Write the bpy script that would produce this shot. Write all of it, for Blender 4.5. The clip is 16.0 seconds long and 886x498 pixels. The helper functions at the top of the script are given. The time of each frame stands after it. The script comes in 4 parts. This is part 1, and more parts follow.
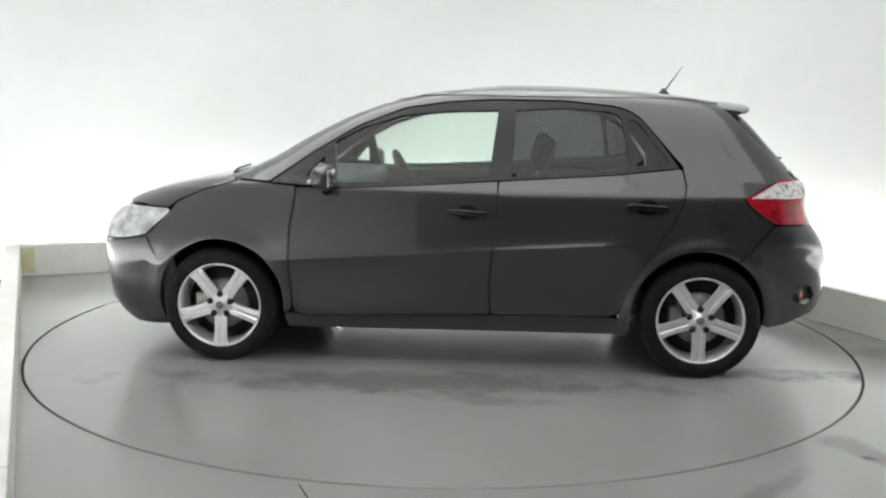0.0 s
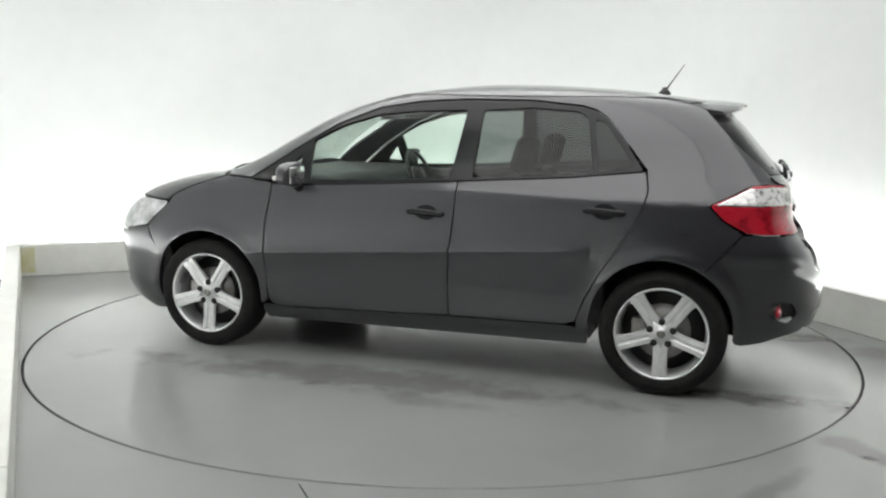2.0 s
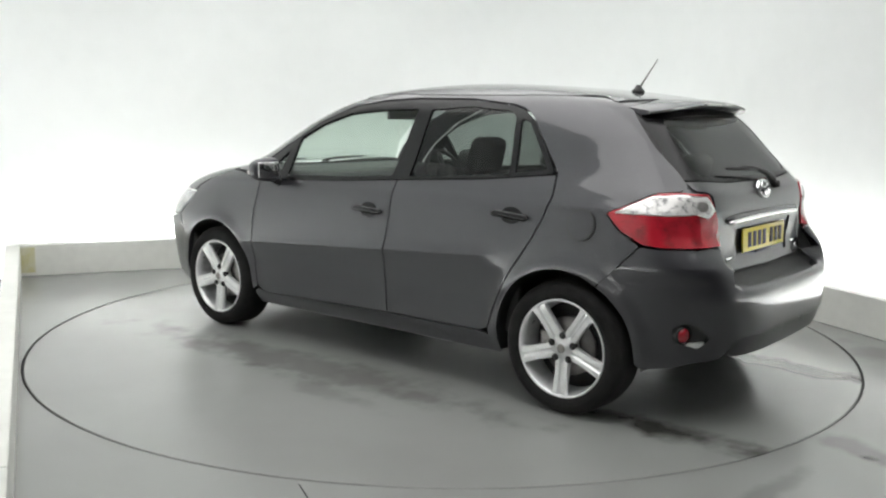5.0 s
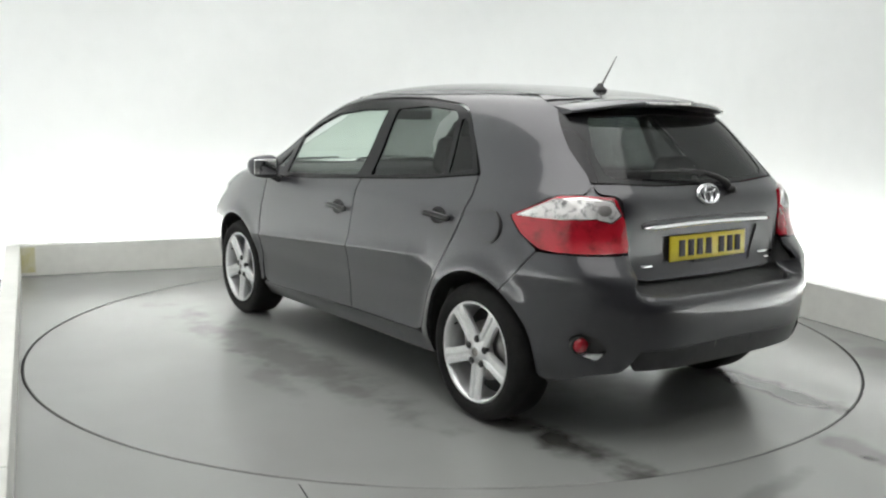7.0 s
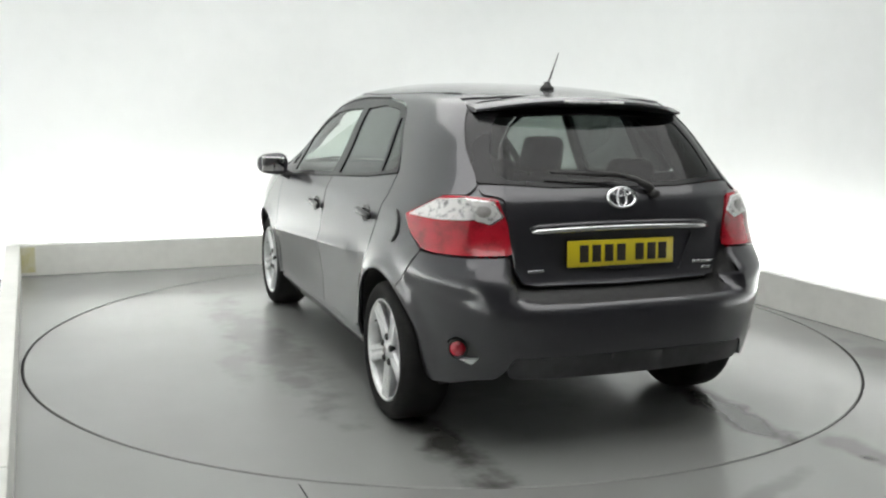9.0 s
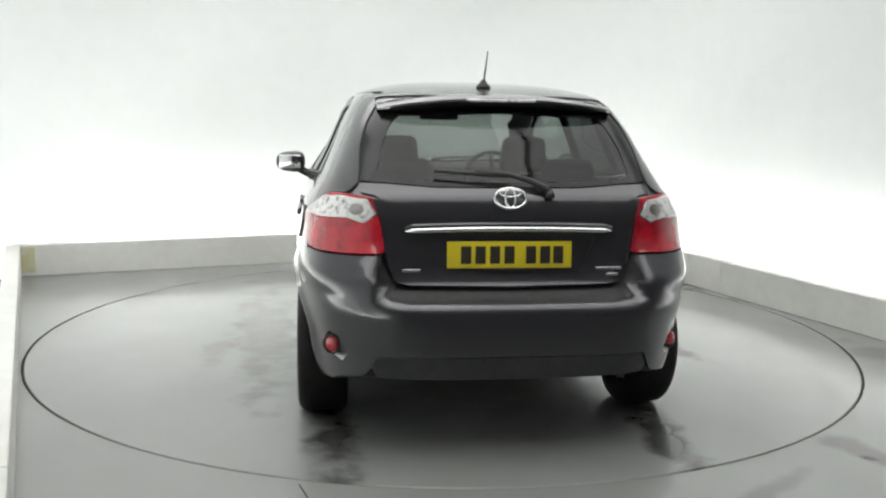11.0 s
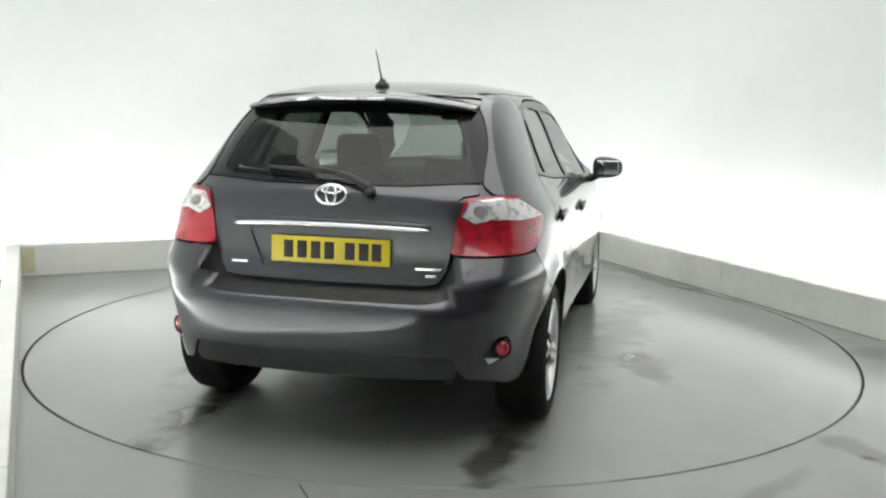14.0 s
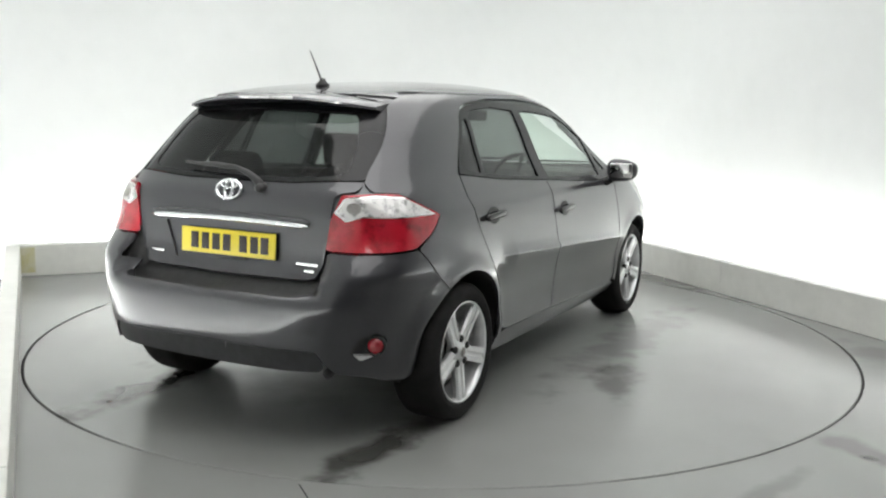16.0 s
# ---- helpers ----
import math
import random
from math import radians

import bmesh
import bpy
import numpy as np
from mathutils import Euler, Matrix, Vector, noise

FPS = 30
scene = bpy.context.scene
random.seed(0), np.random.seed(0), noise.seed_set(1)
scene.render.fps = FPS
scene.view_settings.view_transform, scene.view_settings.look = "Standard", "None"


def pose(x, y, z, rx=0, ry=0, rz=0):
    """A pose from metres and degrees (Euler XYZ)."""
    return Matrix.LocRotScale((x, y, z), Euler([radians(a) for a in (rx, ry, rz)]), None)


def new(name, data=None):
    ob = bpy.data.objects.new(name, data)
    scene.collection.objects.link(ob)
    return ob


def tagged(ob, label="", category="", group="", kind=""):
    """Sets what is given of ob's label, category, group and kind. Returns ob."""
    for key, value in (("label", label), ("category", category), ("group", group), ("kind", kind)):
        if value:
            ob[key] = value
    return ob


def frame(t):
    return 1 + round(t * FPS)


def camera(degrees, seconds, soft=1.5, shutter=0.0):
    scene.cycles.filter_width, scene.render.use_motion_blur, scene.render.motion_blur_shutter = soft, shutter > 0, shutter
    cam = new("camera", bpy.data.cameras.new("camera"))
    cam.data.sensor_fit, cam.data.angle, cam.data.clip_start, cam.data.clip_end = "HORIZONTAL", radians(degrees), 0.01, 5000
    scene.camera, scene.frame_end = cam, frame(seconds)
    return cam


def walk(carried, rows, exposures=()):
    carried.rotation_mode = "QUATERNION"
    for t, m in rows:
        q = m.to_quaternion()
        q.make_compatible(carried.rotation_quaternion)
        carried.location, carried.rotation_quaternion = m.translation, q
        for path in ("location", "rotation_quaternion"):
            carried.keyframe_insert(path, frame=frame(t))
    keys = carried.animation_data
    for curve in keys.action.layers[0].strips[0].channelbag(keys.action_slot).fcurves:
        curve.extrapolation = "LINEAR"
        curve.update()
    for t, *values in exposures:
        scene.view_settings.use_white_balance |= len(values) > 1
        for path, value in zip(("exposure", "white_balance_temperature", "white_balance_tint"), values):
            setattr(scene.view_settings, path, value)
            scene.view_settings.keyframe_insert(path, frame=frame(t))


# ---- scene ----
import mathutils.geometry

# ---------------------------------------------------------------- camera
cam = camera(51.3277, 16.0, soft=2.2)
EYE = pose(0, -5.7318, 1.4229) @ pose(0, 0, 0, 0, 0, 0.0881) @ pose(0, 0, 0, 90 - 8.8706) @ pose(0, 0, 0, 0, 0, 0.9141)
walk(cam, [(0.0, EYE), (16.0, EYE)], [(0.0, 0.0), (16.0, 0.0)])

# turntable: heading of the car in degrees at 0 s, and degrees a second
HEAD0, SPIN = 175.5324, -7.0687
TABLE_R = 2.441
# the table's centre in the car's own plan (rear axle at x = 0)
CX, CY = 1.4303, -0.005
RIDE = 0.015     # how far the body sits above its drawn heights, on its springs

# ---------------------------------------------------------------- world and lights
world = bpy.data.worlds.new("world")
world.use_nodes = True
world.node_tree.nodes["Background"].inputs["Color"].default_value = (0.80, 0.86, 0.84, 1)
world.node_tree.nodes["Background"].inputs["Strength"].default_value = 0.3
scene.world = world
ROOM = 23.2      # turn of the room against the camera, degrees
ROOM_M = pose(0, 0, 0, 0, 0, ROOM)


def area(name, m, sx, sy, watts, colour=(1, 0.985, 0.972)):
    data = bpy.data.lights.new(name, "AREA")
    data.shape, data.size, data.size_y, data.energy, data.color = "RECTANGLE", sx, sy, watts, colour
    ob = new(name, data)
    ob.matrix_world = m
    return ob


# wide soft boxes under the booth's ceiling
for sx, watts in ((-1, 76), (1, 54)):
    soft = area("ceiling_softbox", ROOM_M @ pose(sx * 1.21, -0.5, 3.6), 2.38, 5.8, watts)
    soft.data.spread = radians(150)
soft = area("front_softbox", ROOM_M @ pose(-0.3, -3.9, 3.5, 28, 0, 0), 3.6, 0.9, 10)
soft.data.spread = radians(140)


# ---------------------------------------------------------------- materials
def material(name, colour, rough=0.5, metal=0.0, spec=0.5, coat=0.0):
    m = bpy.data.materials.new(name)
    m.use_nodes = True
    b = m.node_tree.nodes["Principled BSDF"]
    b.inputs["Base Color"].default_value = (*colour, 1)
    b.inputs["Roughness"].default_value = rough
    b.inputs["Metallic"].default_value = metal
    b.inputs["Specular IOR Level"].default_value = spec
    b.inputs["Coat Weight"].default_value = coat
    b.inputs["Coat Roughness"].default_value = 0.04
    return m


def grain(m, a, b, scale, detail=6.0, rough=None, bump=0.0, coords="Object", low=0.35, high=0.65, fine=4.0, mixed=0.3):
    """Two-scale colour variation between a and b, optional roughness span and bump."""
    nt = m.node_tree
    bs = nt.nodes["Principled BSDF"]
    tc = nt.nodes.new("ShaderNodeTexCoord")
    n1, n2 = nt.nodes.new("ShaderNodeTexNoise"), nt.nodes.new("ShaderNodeTexNoise")
    n1.inputs["Scale"].default_value, n1.inputs["Detail"].default_value = scale, detail
    n2.inputs["Scale"].default_value, n2.inputs["Detail"].default_value = scale * 9, fine
    mix = nt.nodes.new("ShaderNodeMath")
    mix.operation = "MULTIPLY_ADD"
    mix.inputs[1].default_value = mixed
    ramp = nt.nodes.new("ShaderNodeValToRGB")
    ramp.color_ramp.elements[0].position, ramp.color_ramp.elements[1].position = low + 0.12, high + 0.12
    ramp.color_ramp.elements[0].color, ramp.color_ramp.elements[1].color = (*a, 1), (*b, 1)
    for n in (n1, n2):
        nt.links.new(tc.outputs[coords], n.inputs["Vector"])
    nt.links.new(n2.outputs["Fac"], mix.inputs[0])
    nt.links.new(n1.outputs["Fac"], mix.inputs[2])
    nt.links.new(mix.outputs[0], ramp.inputs["Fac"])
    nt.links.new(ramp.outputs["Color"], bs.inputs["Base Color"])
    if rough:
        mr = nt.nodes.new("ShaderNodeMapRange")
        mr.inputs["From Min"].default_value, mr.inputs["From Max"].default_value = 0.4, 0.85
        mr.inputs["To Min"].default_value, mr.inputs["To Max"].default_value = rough
        nt.links.new(mix.outputs[0], mr.inputs["Value"])
        nt.links.new(mr.outputs["Result"], bs.inputs["Roughness"])
    if bump:
        bp = nt.nodes.new("ShaderNodeBump")
        bp.inputs["Strength"].default_value, bp.inputs["Distance"].default_value = bump, 0.004
        nt.links.new(n2.outputs["Fac"], bp.inputs["Height"])
        nt.links.new(bp.outputs["Normal"], bs.inputs["Normal"])
    return m


def glow(name, colour, strength):
    m = bpy.data.materials.new(name)
    m.use_nodes = True
    b = m.node_tree.nodes["Principled BSDF"]
    b.inputs["Emission Color"].default_value = (*colour, 1)
    b.inputs["Emission Strength"].default_value = strength
    return m


WALL = grain(material("wall_paint", (0.8, 0.82, 0.8), 0.6), (0.77, 0.79, 0.782), (0.81, 0.83, 0.822), 0.8, bump=0.05)
DARKWALL = grain(material("dark_paint", (0.12, 0.12, 0.12), 0.6), (0.13, 0.13, 0.134), (0.17, 0.17, 0.174), 1.5)
KERB = grain(material("kerb_paint", (0.55, 0.55, 0.5), 0.5), (0.60, 0.605, 0.57), (0.70, 0.705, 0.67), 1.6, bump=0.15)
FLOOR = grain(material("floor_paint", (0.25, 0.265, 0.25), 0.27, spec=0.65), (0.215, 0.216, 0.208), (0.265, 0.277, 0.266), 0.7, detail=3.0, rough=(0.20, 0.30), low=0.1, high=0.7, fine=4.0, mixed=0.05)
DISC = grain(material("table_paint", (0.25, 0.265, 0.25), 0.27, spec=0.65), (0.215, 0.216, 0.208), (0.265, 0.277, 0.266), 0.8, detail=3.0, rough=(0.20, 0.30), low=0.1, high=0.7, fine=4.0, mixed=0.05)


def dark_patches(m, spots, scale, colour=(0.035, 0.034, 0.03)):
    """Dirty smears and painted shade: each spot is x, y, half length, half width, turn, strength on the floor's plan,
    broken up by noise.
    """
    nt = m.node_tree
    bs = nt.nodes["Principled BSDF"]
    src = bs.inputs["Base Color"].links[0].from_socket
    tc, no = nt.nodes.new("ShaderNodeTexCoord"), nt.nodes.new("ShaderNodeTexNoise")
    no.inputs["Scale"].default_value, no.inputs["Detail"].default_value = scale, 5
    nt.links.new(tc.outputs["Object"], no.inputs["Vector"])
    for x, y, a, b, turn, k in spots:
        mp, ln, mr, mu, mx = (nt.nodes.new(t) for t in ("ShaderNodeMapping", "ShaderNodeVectorMath", "ShaderNodeMapRange", "ShaderNodeMath", "ShaderNodeMix"))
        mp.vector_type = "TEXTURE"
        mp.inputs["Location"].default_value, mp.inputs["Rotation"].default_value, mp.inputs["Scale"].default_value = (x, y, 0), (0, 0, radians(turn)), (a, b, 1)
        nt.links.new(tc.outputs["Object"], mp.inputs["Vector"])
        ln.operation = "LENGTH"
        nt.links.new(mp.outputs["Vector"], ln.inputs[0])
        ad = nt.nodes.new("ShaderNodeMath")
        ad.operation = "MULTIPLY_ADD"
        ad.inputs[1].default_value, ad.inputs[2].default_value = 2.2, -1.1
        nt.links.new(no.outputs["Fac"], ad.inputs[0])
        sm = nt.nodes.new("ShaderNodeMath")
        sm.operation = "ADD"
        nt.links.new(ad.outputs[0], sm.inputs[0])
        nt.links.new(ln.outputs["Value"], sm.inputs[1])
        mr.interpolation_type = "SMOOTHSTEP"
        mr.inputs["From Min"].default_value, mr.inputs["From Max"].default_value = 0.25, 1.15
        mr.inputs["To Min"].default_value, mr.inputs["To Max"].default_value = k, 0.0
        nt.links.new(sm.outputs[0], mr.inputs["Value"])
        mx.data_type = "RGBA"
        nt.links.new(mr.outputs["Result"], mx.inputs[0])
        nt.links.new(src, mx.inputs[6])
        mx.inputs[7].default_value = (*colour, 1)
        src = mx.outputs[2]
    nt.links.new(src, bs.inputs["Base Color"])


# tyre dirt behind the rear wheels, stains and a faint dark round under the tail, in the table's own plan
dark_patches(DISC, ((-1.98, 0.71, 0.48, 0.12, 2, 0.85), (-1.98, -0.71, 0.46, 0.12, -2, 0.85), (-1.62, 0.74, 0.3, 0.12, 0, 0.6), (-1.62, -0.74, 0.3, 0.12, 0, 0.6),
              # the long bands at y 1.12 and -1.10 are shade along the car's sides, painted in
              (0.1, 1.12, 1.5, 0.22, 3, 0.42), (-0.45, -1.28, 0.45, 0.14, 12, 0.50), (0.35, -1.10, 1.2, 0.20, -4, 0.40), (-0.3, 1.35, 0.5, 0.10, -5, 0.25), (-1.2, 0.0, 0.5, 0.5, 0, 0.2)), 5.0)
# marks on the floor beside the table, in the booth's plan
dark_patches(FLOOR, ((0.86, -2.62, 0.10, 0.42, 5, 0.45), (0.82, -2.61, 0.03, 0.045, 30, 0.95), (2.40, 1.4, 0.14, 1.7, 0, 0.45), (2.3, -1.5, 0.3, 0.5, 20, 0.3), (0.1, -2.75, 0.5, 0.06, 20, 0.3)), 4.0)
PAINT = material("car_paint", (0.035, 0.035, 0.0405), 0.36, 0.5, coat=1.0)
PAINT.node_tree.nodes["Principled BSDF"].inputs["Coat IOR"].default_value = 1.53
BLACK = grain(material("black_plastic", (0.012, 0.012, 0.012), 0.5), (0.010, 0.010, 0.010), (0.018, 0.018, 0.018), 30, bump=0.1)
VALANCE = grain(material("satin_valance", (0.025, 0.025, 0.028), 0.33), (0.022, 0.022, 0.024), (0.032, 0.032, 0.035), 20)
RUBBER = grain(material("tyre_rubber", (0.01, 0.01, 0.01), 0.8, spec=0.25), (0.007, 0.007, 0.007), (0.013, 0.0125, 0.012), 12, bump=0.2)
ALLOY = grain(material("alloy", (0.7, 0.7, 0.7), 0.32, 0.55), (0.70, 0.705, 0.71), (0.79, 0.795, 0.80), 25)
TUBE = glow("lamp_tube", (1.0, 1.0, 0.995), 39.0)


# ---------------------------------------------------------------- mesh helpers
def mesh_of(bm, name, mat, smooth=True):
    me = bpy.data.meshes.new(name)
    bm.normal_update()
    bm.to_mesh(me)
    bm.free()
    for f in me.polygons:
        f.use_smooth = smooth
    me.materials.append(mat)
    return me


def part(name, bm, mat, parent=None, label="", smooth=True, m=None):
    """Link a bmesh as one mesh object, under parent where one is given."""
    ob = new(name, mesh_of(bm, name, mat, smooth))
    if parent:
        ob.parent = parent
    if m is not None:
        ob.matrix_basis = m
    if label:
        tagged(ob, label)
    return ob


def box(x0, y0, z0, x1, y1, z1, bevel=0.0, seg=2):
    bm = bmesh.new()
    bmesh.ops.create_cube(bm, size=1, matrix=Matrix.Translation(((x0 + x1) / 2, (y0 + y1) / 2, (z0 + z1) / 2))
                          @ Matrix.Diagonal((x1 - x0, y1 - y0, z1 - z0, 1)))
    if bevel:
        bmesh.ops.bevel(bm, geom=bm.edges[:], offset=bevel, segments=seg, profile=0.5, affect="EDGES")
    return bm


def lathe(profile, n=64, axis="Y"):
    """Turn (radius, along) pairs about an axis; closed where a radius is 0."""
    bm = bmesh.new()
    rings = []
    for r, a in profile:
        ring = []
        for i in range(1 if r == 0 else n):
            t = 2 * math.pi * i / n
            c, s = r * math.cos(t), r * math.sin(t)
            ring.append(bm.verts.new({"Y": (c, a, s), "Z": (c, s, a), "X": (a, c, s)}[axis]))
        rings.append(ring)
    for p, q in zip(rings, rings[1:]):
        for i in range(n):
            j = (i + 1) % n
            if len(p) == 1 and len(q) == 1:
                break
            if len(p) == 1:
                bm.faces.new((p[0], q[j], q[i]))
            elif len(q) == 1:
                bm.faces.new((p[i], p[j], q[0]))
            else:
                bm.faces.new((p[i], p[j], q[j], q[i]))
    bmesh.ops.recalc_face_normals(bm, faces=bm.faces[:])
    return bm


def tube(points, r, n=8):
    """A round bar along points."""
    bm = bmesh.new()
    rings = []
    pts = [Vector(p) for p in points]
    for i, p in enumerate(pts):
        d = (pts[min(i + 1, len(pts) - 1)] - pts[max(i - 1, 0)]).normalized()
        a = d.orthogonal().normalized() if abs(d.z) > 0.95 else d.cross(Vector((0, 0, 1))).normalized()
        b = d.cross(a)
        rr = r[i] if isinstance(r, (list, tuple)) else r
        rings.append([bm.verts.new(p + rr * (math.cos(2 * math.pi * k / n) * a + math.sin(2 * math.pi * k / n) * b)) for k in range(n)])
    for p, q in zip(rings, rings[1:]):
        for k in range(n):
            bm.faces.new((p[k], p[(k + 1) % n], q[(k + 1) % n], q[k]))
    bm.faces.new(rings[0])
    bm.faces.new(rings[-1])
    bmesh.ops.recalc_face_normals(bm, faces=bm.faces[:])
    return bm


def prism(outline, thick, bevel=0.0):
    """An outline in x, z given depth along y from 0 to thick."""
    bm = bmesh.new()
    vs = [bm.verts.new((x, 0, z)) for x, z in outline]
    f = bm.faces.new(vs)
    ext = bmesh.ops.extrude_face_region(bm, geom=[f])
    bmesh.ops.translate(bm, vec=(0, thick, 0), verts=[v for v in ext["geom"] if isinstance(v, bmesh.types.BMVert)])
    bmesh.ops.recalc_face_normals(bm, faces=bm.faces[:])
    if bevel:
        bmesh.ops.bevel(bm, geom=bm.edges[:], offset=bevel, segments=2, profile=0.5, affect="EDGES")
    return bm


# ---------------------------------------------------------------- the booth
OPEN = -4.6                       # where the white cove ends
FRONT = -8.0                      # open side of the booth, behind the camera
EL, ER, EB = -2.467, 2.52, 2.795    # inner faces of the kerbs in the booth's own plan
KH, KT = 0.255, 0.10               # kerb height and thickness
GAP = 0.42                        # trough behind the kerb, with the hidden lamps


def plan(name, bm, mat, label, category, kind="structure", smooth=False):
    ob = part(name, bm, mat, None, label, smooth, ROOM_M)
    return tagged(ob, "", category, "", kind)


def floor_sheet():
    """Floor of the booth with the round hole for the turntable."""
    bm = bmesh.new()
    n = 192
    ring = [bm.verts.new(((TABLE_R + 0.013) * math.cos(2 * math.pi * i / n), (TABLE_R + 0.013) * math.sin(2 * math.pi * i / n), 0)) for i in range(n)]
    low = [bm.verts.new((v.co.x, v.co.y, -0.058)) for v in ring]
    x0, x1, y0, y1 = EL - GAP - 0.2, ER + GAP + 0.2, FRONT - 0.1, EB + GAP + 0.2
    out = []
    for i in range(n):
        c, s = math.cos(2 * math.pi * i / n), math.sin(2 * math.pi * i / n)
        k = min((x1 if c > 0 else -x0) / max(abs(c), 1e-6), (y1 if s > 0 else -y0) / max(abs(s), 1e-6))
        out.append(bm.verts.new((k * c, k * s, 0)))
    for i in range(n):
        j = (i + 1) % n
        bm.faces.new((ring[i], out[i], out[j], ring[j]))
        bm.faces.new((low[i], ring[i], ring[j], low[j]))
    return bm


def lean(bm, k, y0):
    """Turn a kerb slightly out of square, about its point at y0."""
    for v in bm.verts:
        v.co.x += k * (v.co.y - y0)
    return bm


plan("floor", floor_sheet(), FLOOR, "grey-green painted concrete floor with faint stains", "floor")
def kerb(name, label, along_y, face, a, b, k=0.0, y0=0.0):
    """A kerb of painted boards, butted with narrow joints."""
    root = tagged(new(name), label, "kerb", "", "structure")
    root.matrix_world = ROOM_M
    n = max(1, round((b - a) / 2.44))
    for i in range(n):
        u, v = a + (b - a) * i / n + 0.0006, a + (b - a) * (i + 1) / n - 0.0006
        d = random.uniform(-0.0008, 0.0008)
        bm = box(face + d, u, 0, face + KT + d, v, KH + d, 0.006) if along_y else box(u, face + d, 0, v, face + KT + d, KH + d, 0.006)
        part("board", lean(bm, k, y0), KERB, root, smooth=False)
    return root


kerb("kerb_back", "low off-white boarded kerb along the booth's rear side", False, EB, EL - 0.06, ER - 0.002)
kerb("kerb_right", "low off-white boarded kerb with grey scuffs", True, ER, OPEN, EB + KT)
kerb("kerb_left", "low white boarded kerb beside the turntable", True, EL - KT, OPEN, EB - 0.002, -0.017, 0.13)


def cove(h=3.7, r=1.5, top=0.9):
    """White wall round three sides with rounded corners, curving over to the ceiling at its head."""
    x0, x1, y1 = EL - KT - GAP, ER + KT + GAP, EB + KT + GAP
    path = [(x0, OPEN, 1, 0)]
    for cx, cy, a0 in ((x0 + r, y1 - r, 180), (x1 - r, y1 - r, 90)):
        for i in range(17):
            a = radians(a0 - 90 * i / 16)
            path.append((cx + r * math.cos(a), cy + r * math.sin(a), -math.cos(a), -math.sin(a)))
    path.append((x1, OPEN, -1, 0))
    prof = [(0, 0.0), (0, 0.5), (0, 1.0), (0, 1.8), (0, h - top)] + [(top * (1 - math.cos(radians(a))), h - top + top * math.sin(radians(a))) for a in range(10, 91, 10)]
    loop = prof + [(d - 0.06 if z < h - top else d, z + (0.0 if z < h - top else 0.06)) for d, z in reversed(prof)]
    dense = [path[0]]
    for a, b in zip(path, path[1:]):
        n = max(1, int(math.hypot(b[0] - a[0], b[1] - a[1]) / 0.5))
        for k in range(1, n + 1):
            w = k / n
            dense.append(tuple(p + (q - p) * w for p, q in zip(a, b)))
    bm = bmesh.new()
    rows = [[bm.verts.new((x + nx * d, y + ny * d, z)) for d, z in loop] for x, y, nx, ny in dense]
    m = len(loop)
    for p, q in zip(rows, rows[1:]):
        for k in range(m):
            bm.faces.new((p[k], q[k], q[(k + 1) % m], p[(k + 1) % m]))
    bm.faces.new(rows[0])
    bm.faces.new(list(reversed(rows[-1])))
    bmesh.ops.recalc_face_normals(bm, faces=bm.faces[:])
    for e in bm.edges:
        if e.calc_face_angle(0) > 0.6:
            e.smooth = False
    return bm


plan("wall_cove", cove(), WALL, "seamless white studio cove wall, glowing at its foot", "wall", smooth=True)
plan("ceiling", box(EL - 1, FRONT - 0.2, 3.77, ER + 1, EB + 1, 3.85), WALL, "plain white booth ceiling", "ceiling")
plan("wall_front", box(EL - 1, FRONT - 0.2, 0, ER + 1, FRONT, 3.77), DARKWALL, "plain dark grey wall behind the filming position", "wall")
plan("wall_side", box(EL - KT - GAP - 0.08, FRONT, 0, EL - KT - GAP, OPEN - 0.003, 3.77), DARKWALL, "plain dark grey wall beside the filming position", "wall")
plan("wall_side", box(ER + KT + GAP, FRONT, 0, ER + KT + GAP + 0.08, OPEN - 0.003, 3.77), DARKWALL, "plain dark grey wall beside the filming position", "wall")
plan("table_pit", box(-TABLE_R - 0.1, -TABLE_R - 0.1, -0.30, TABLE_R + 0.1, TABLE_R + 0.1, -0.06), DARKWALL, "dark pit under the turntable", "pit")


def strip_lamp(name, x0, y0, x1, y1):
    """Lamp tube lying in the trough behind a kerb."""
    root = new(name)
    tagged(root, "white lamp tube lying hidden behind the kerb", "strip light", "lamp tubes behind the kerbs")
    root.matrix_world = ROOM_M
    part("tube", tube([(x0, y0, 0.10), (x1, y1, 0.10)], 0.025, 12), TUBE, root)
    part("batten", box(min(x0, x1) - 0.03, min(y0, y1) - 0.03, 0.0, max(x0, x1) + 0.03, max(y0, y1) + 0.03, 0.06, 0.004), KERB, root, "white batten")
    return root


strip_lamp("strip_light", EL + 0.1, EB + KT + 0.2, ER - 0.1, EB + KT + 0.2)
strip_lamp("strip_light", ER + KT + 0.2, OPEN + 0.2, ER + KT + 0.2, EB)
strip_lamp("strip_light", EL - KT - 0.2, OPEN + 0.2, EL - KT - 0.2, EB - 0.1)

tape = part("warning_tape", box(EL - 0.085, EB - 0.004, 0.03, EL + 0.06, EB - 0.001, 0.235, 0.0005), grain(material("old_tape", (0.55, 0.5, 0.2), 0.6), (0.50, 0.47, 0.22), (0.56, 0.55, 0.42), 9), None, "", False, ROOM_M)
tagged(tape, "worn pale yellow tape stuck on the kerb's corner", "tape")
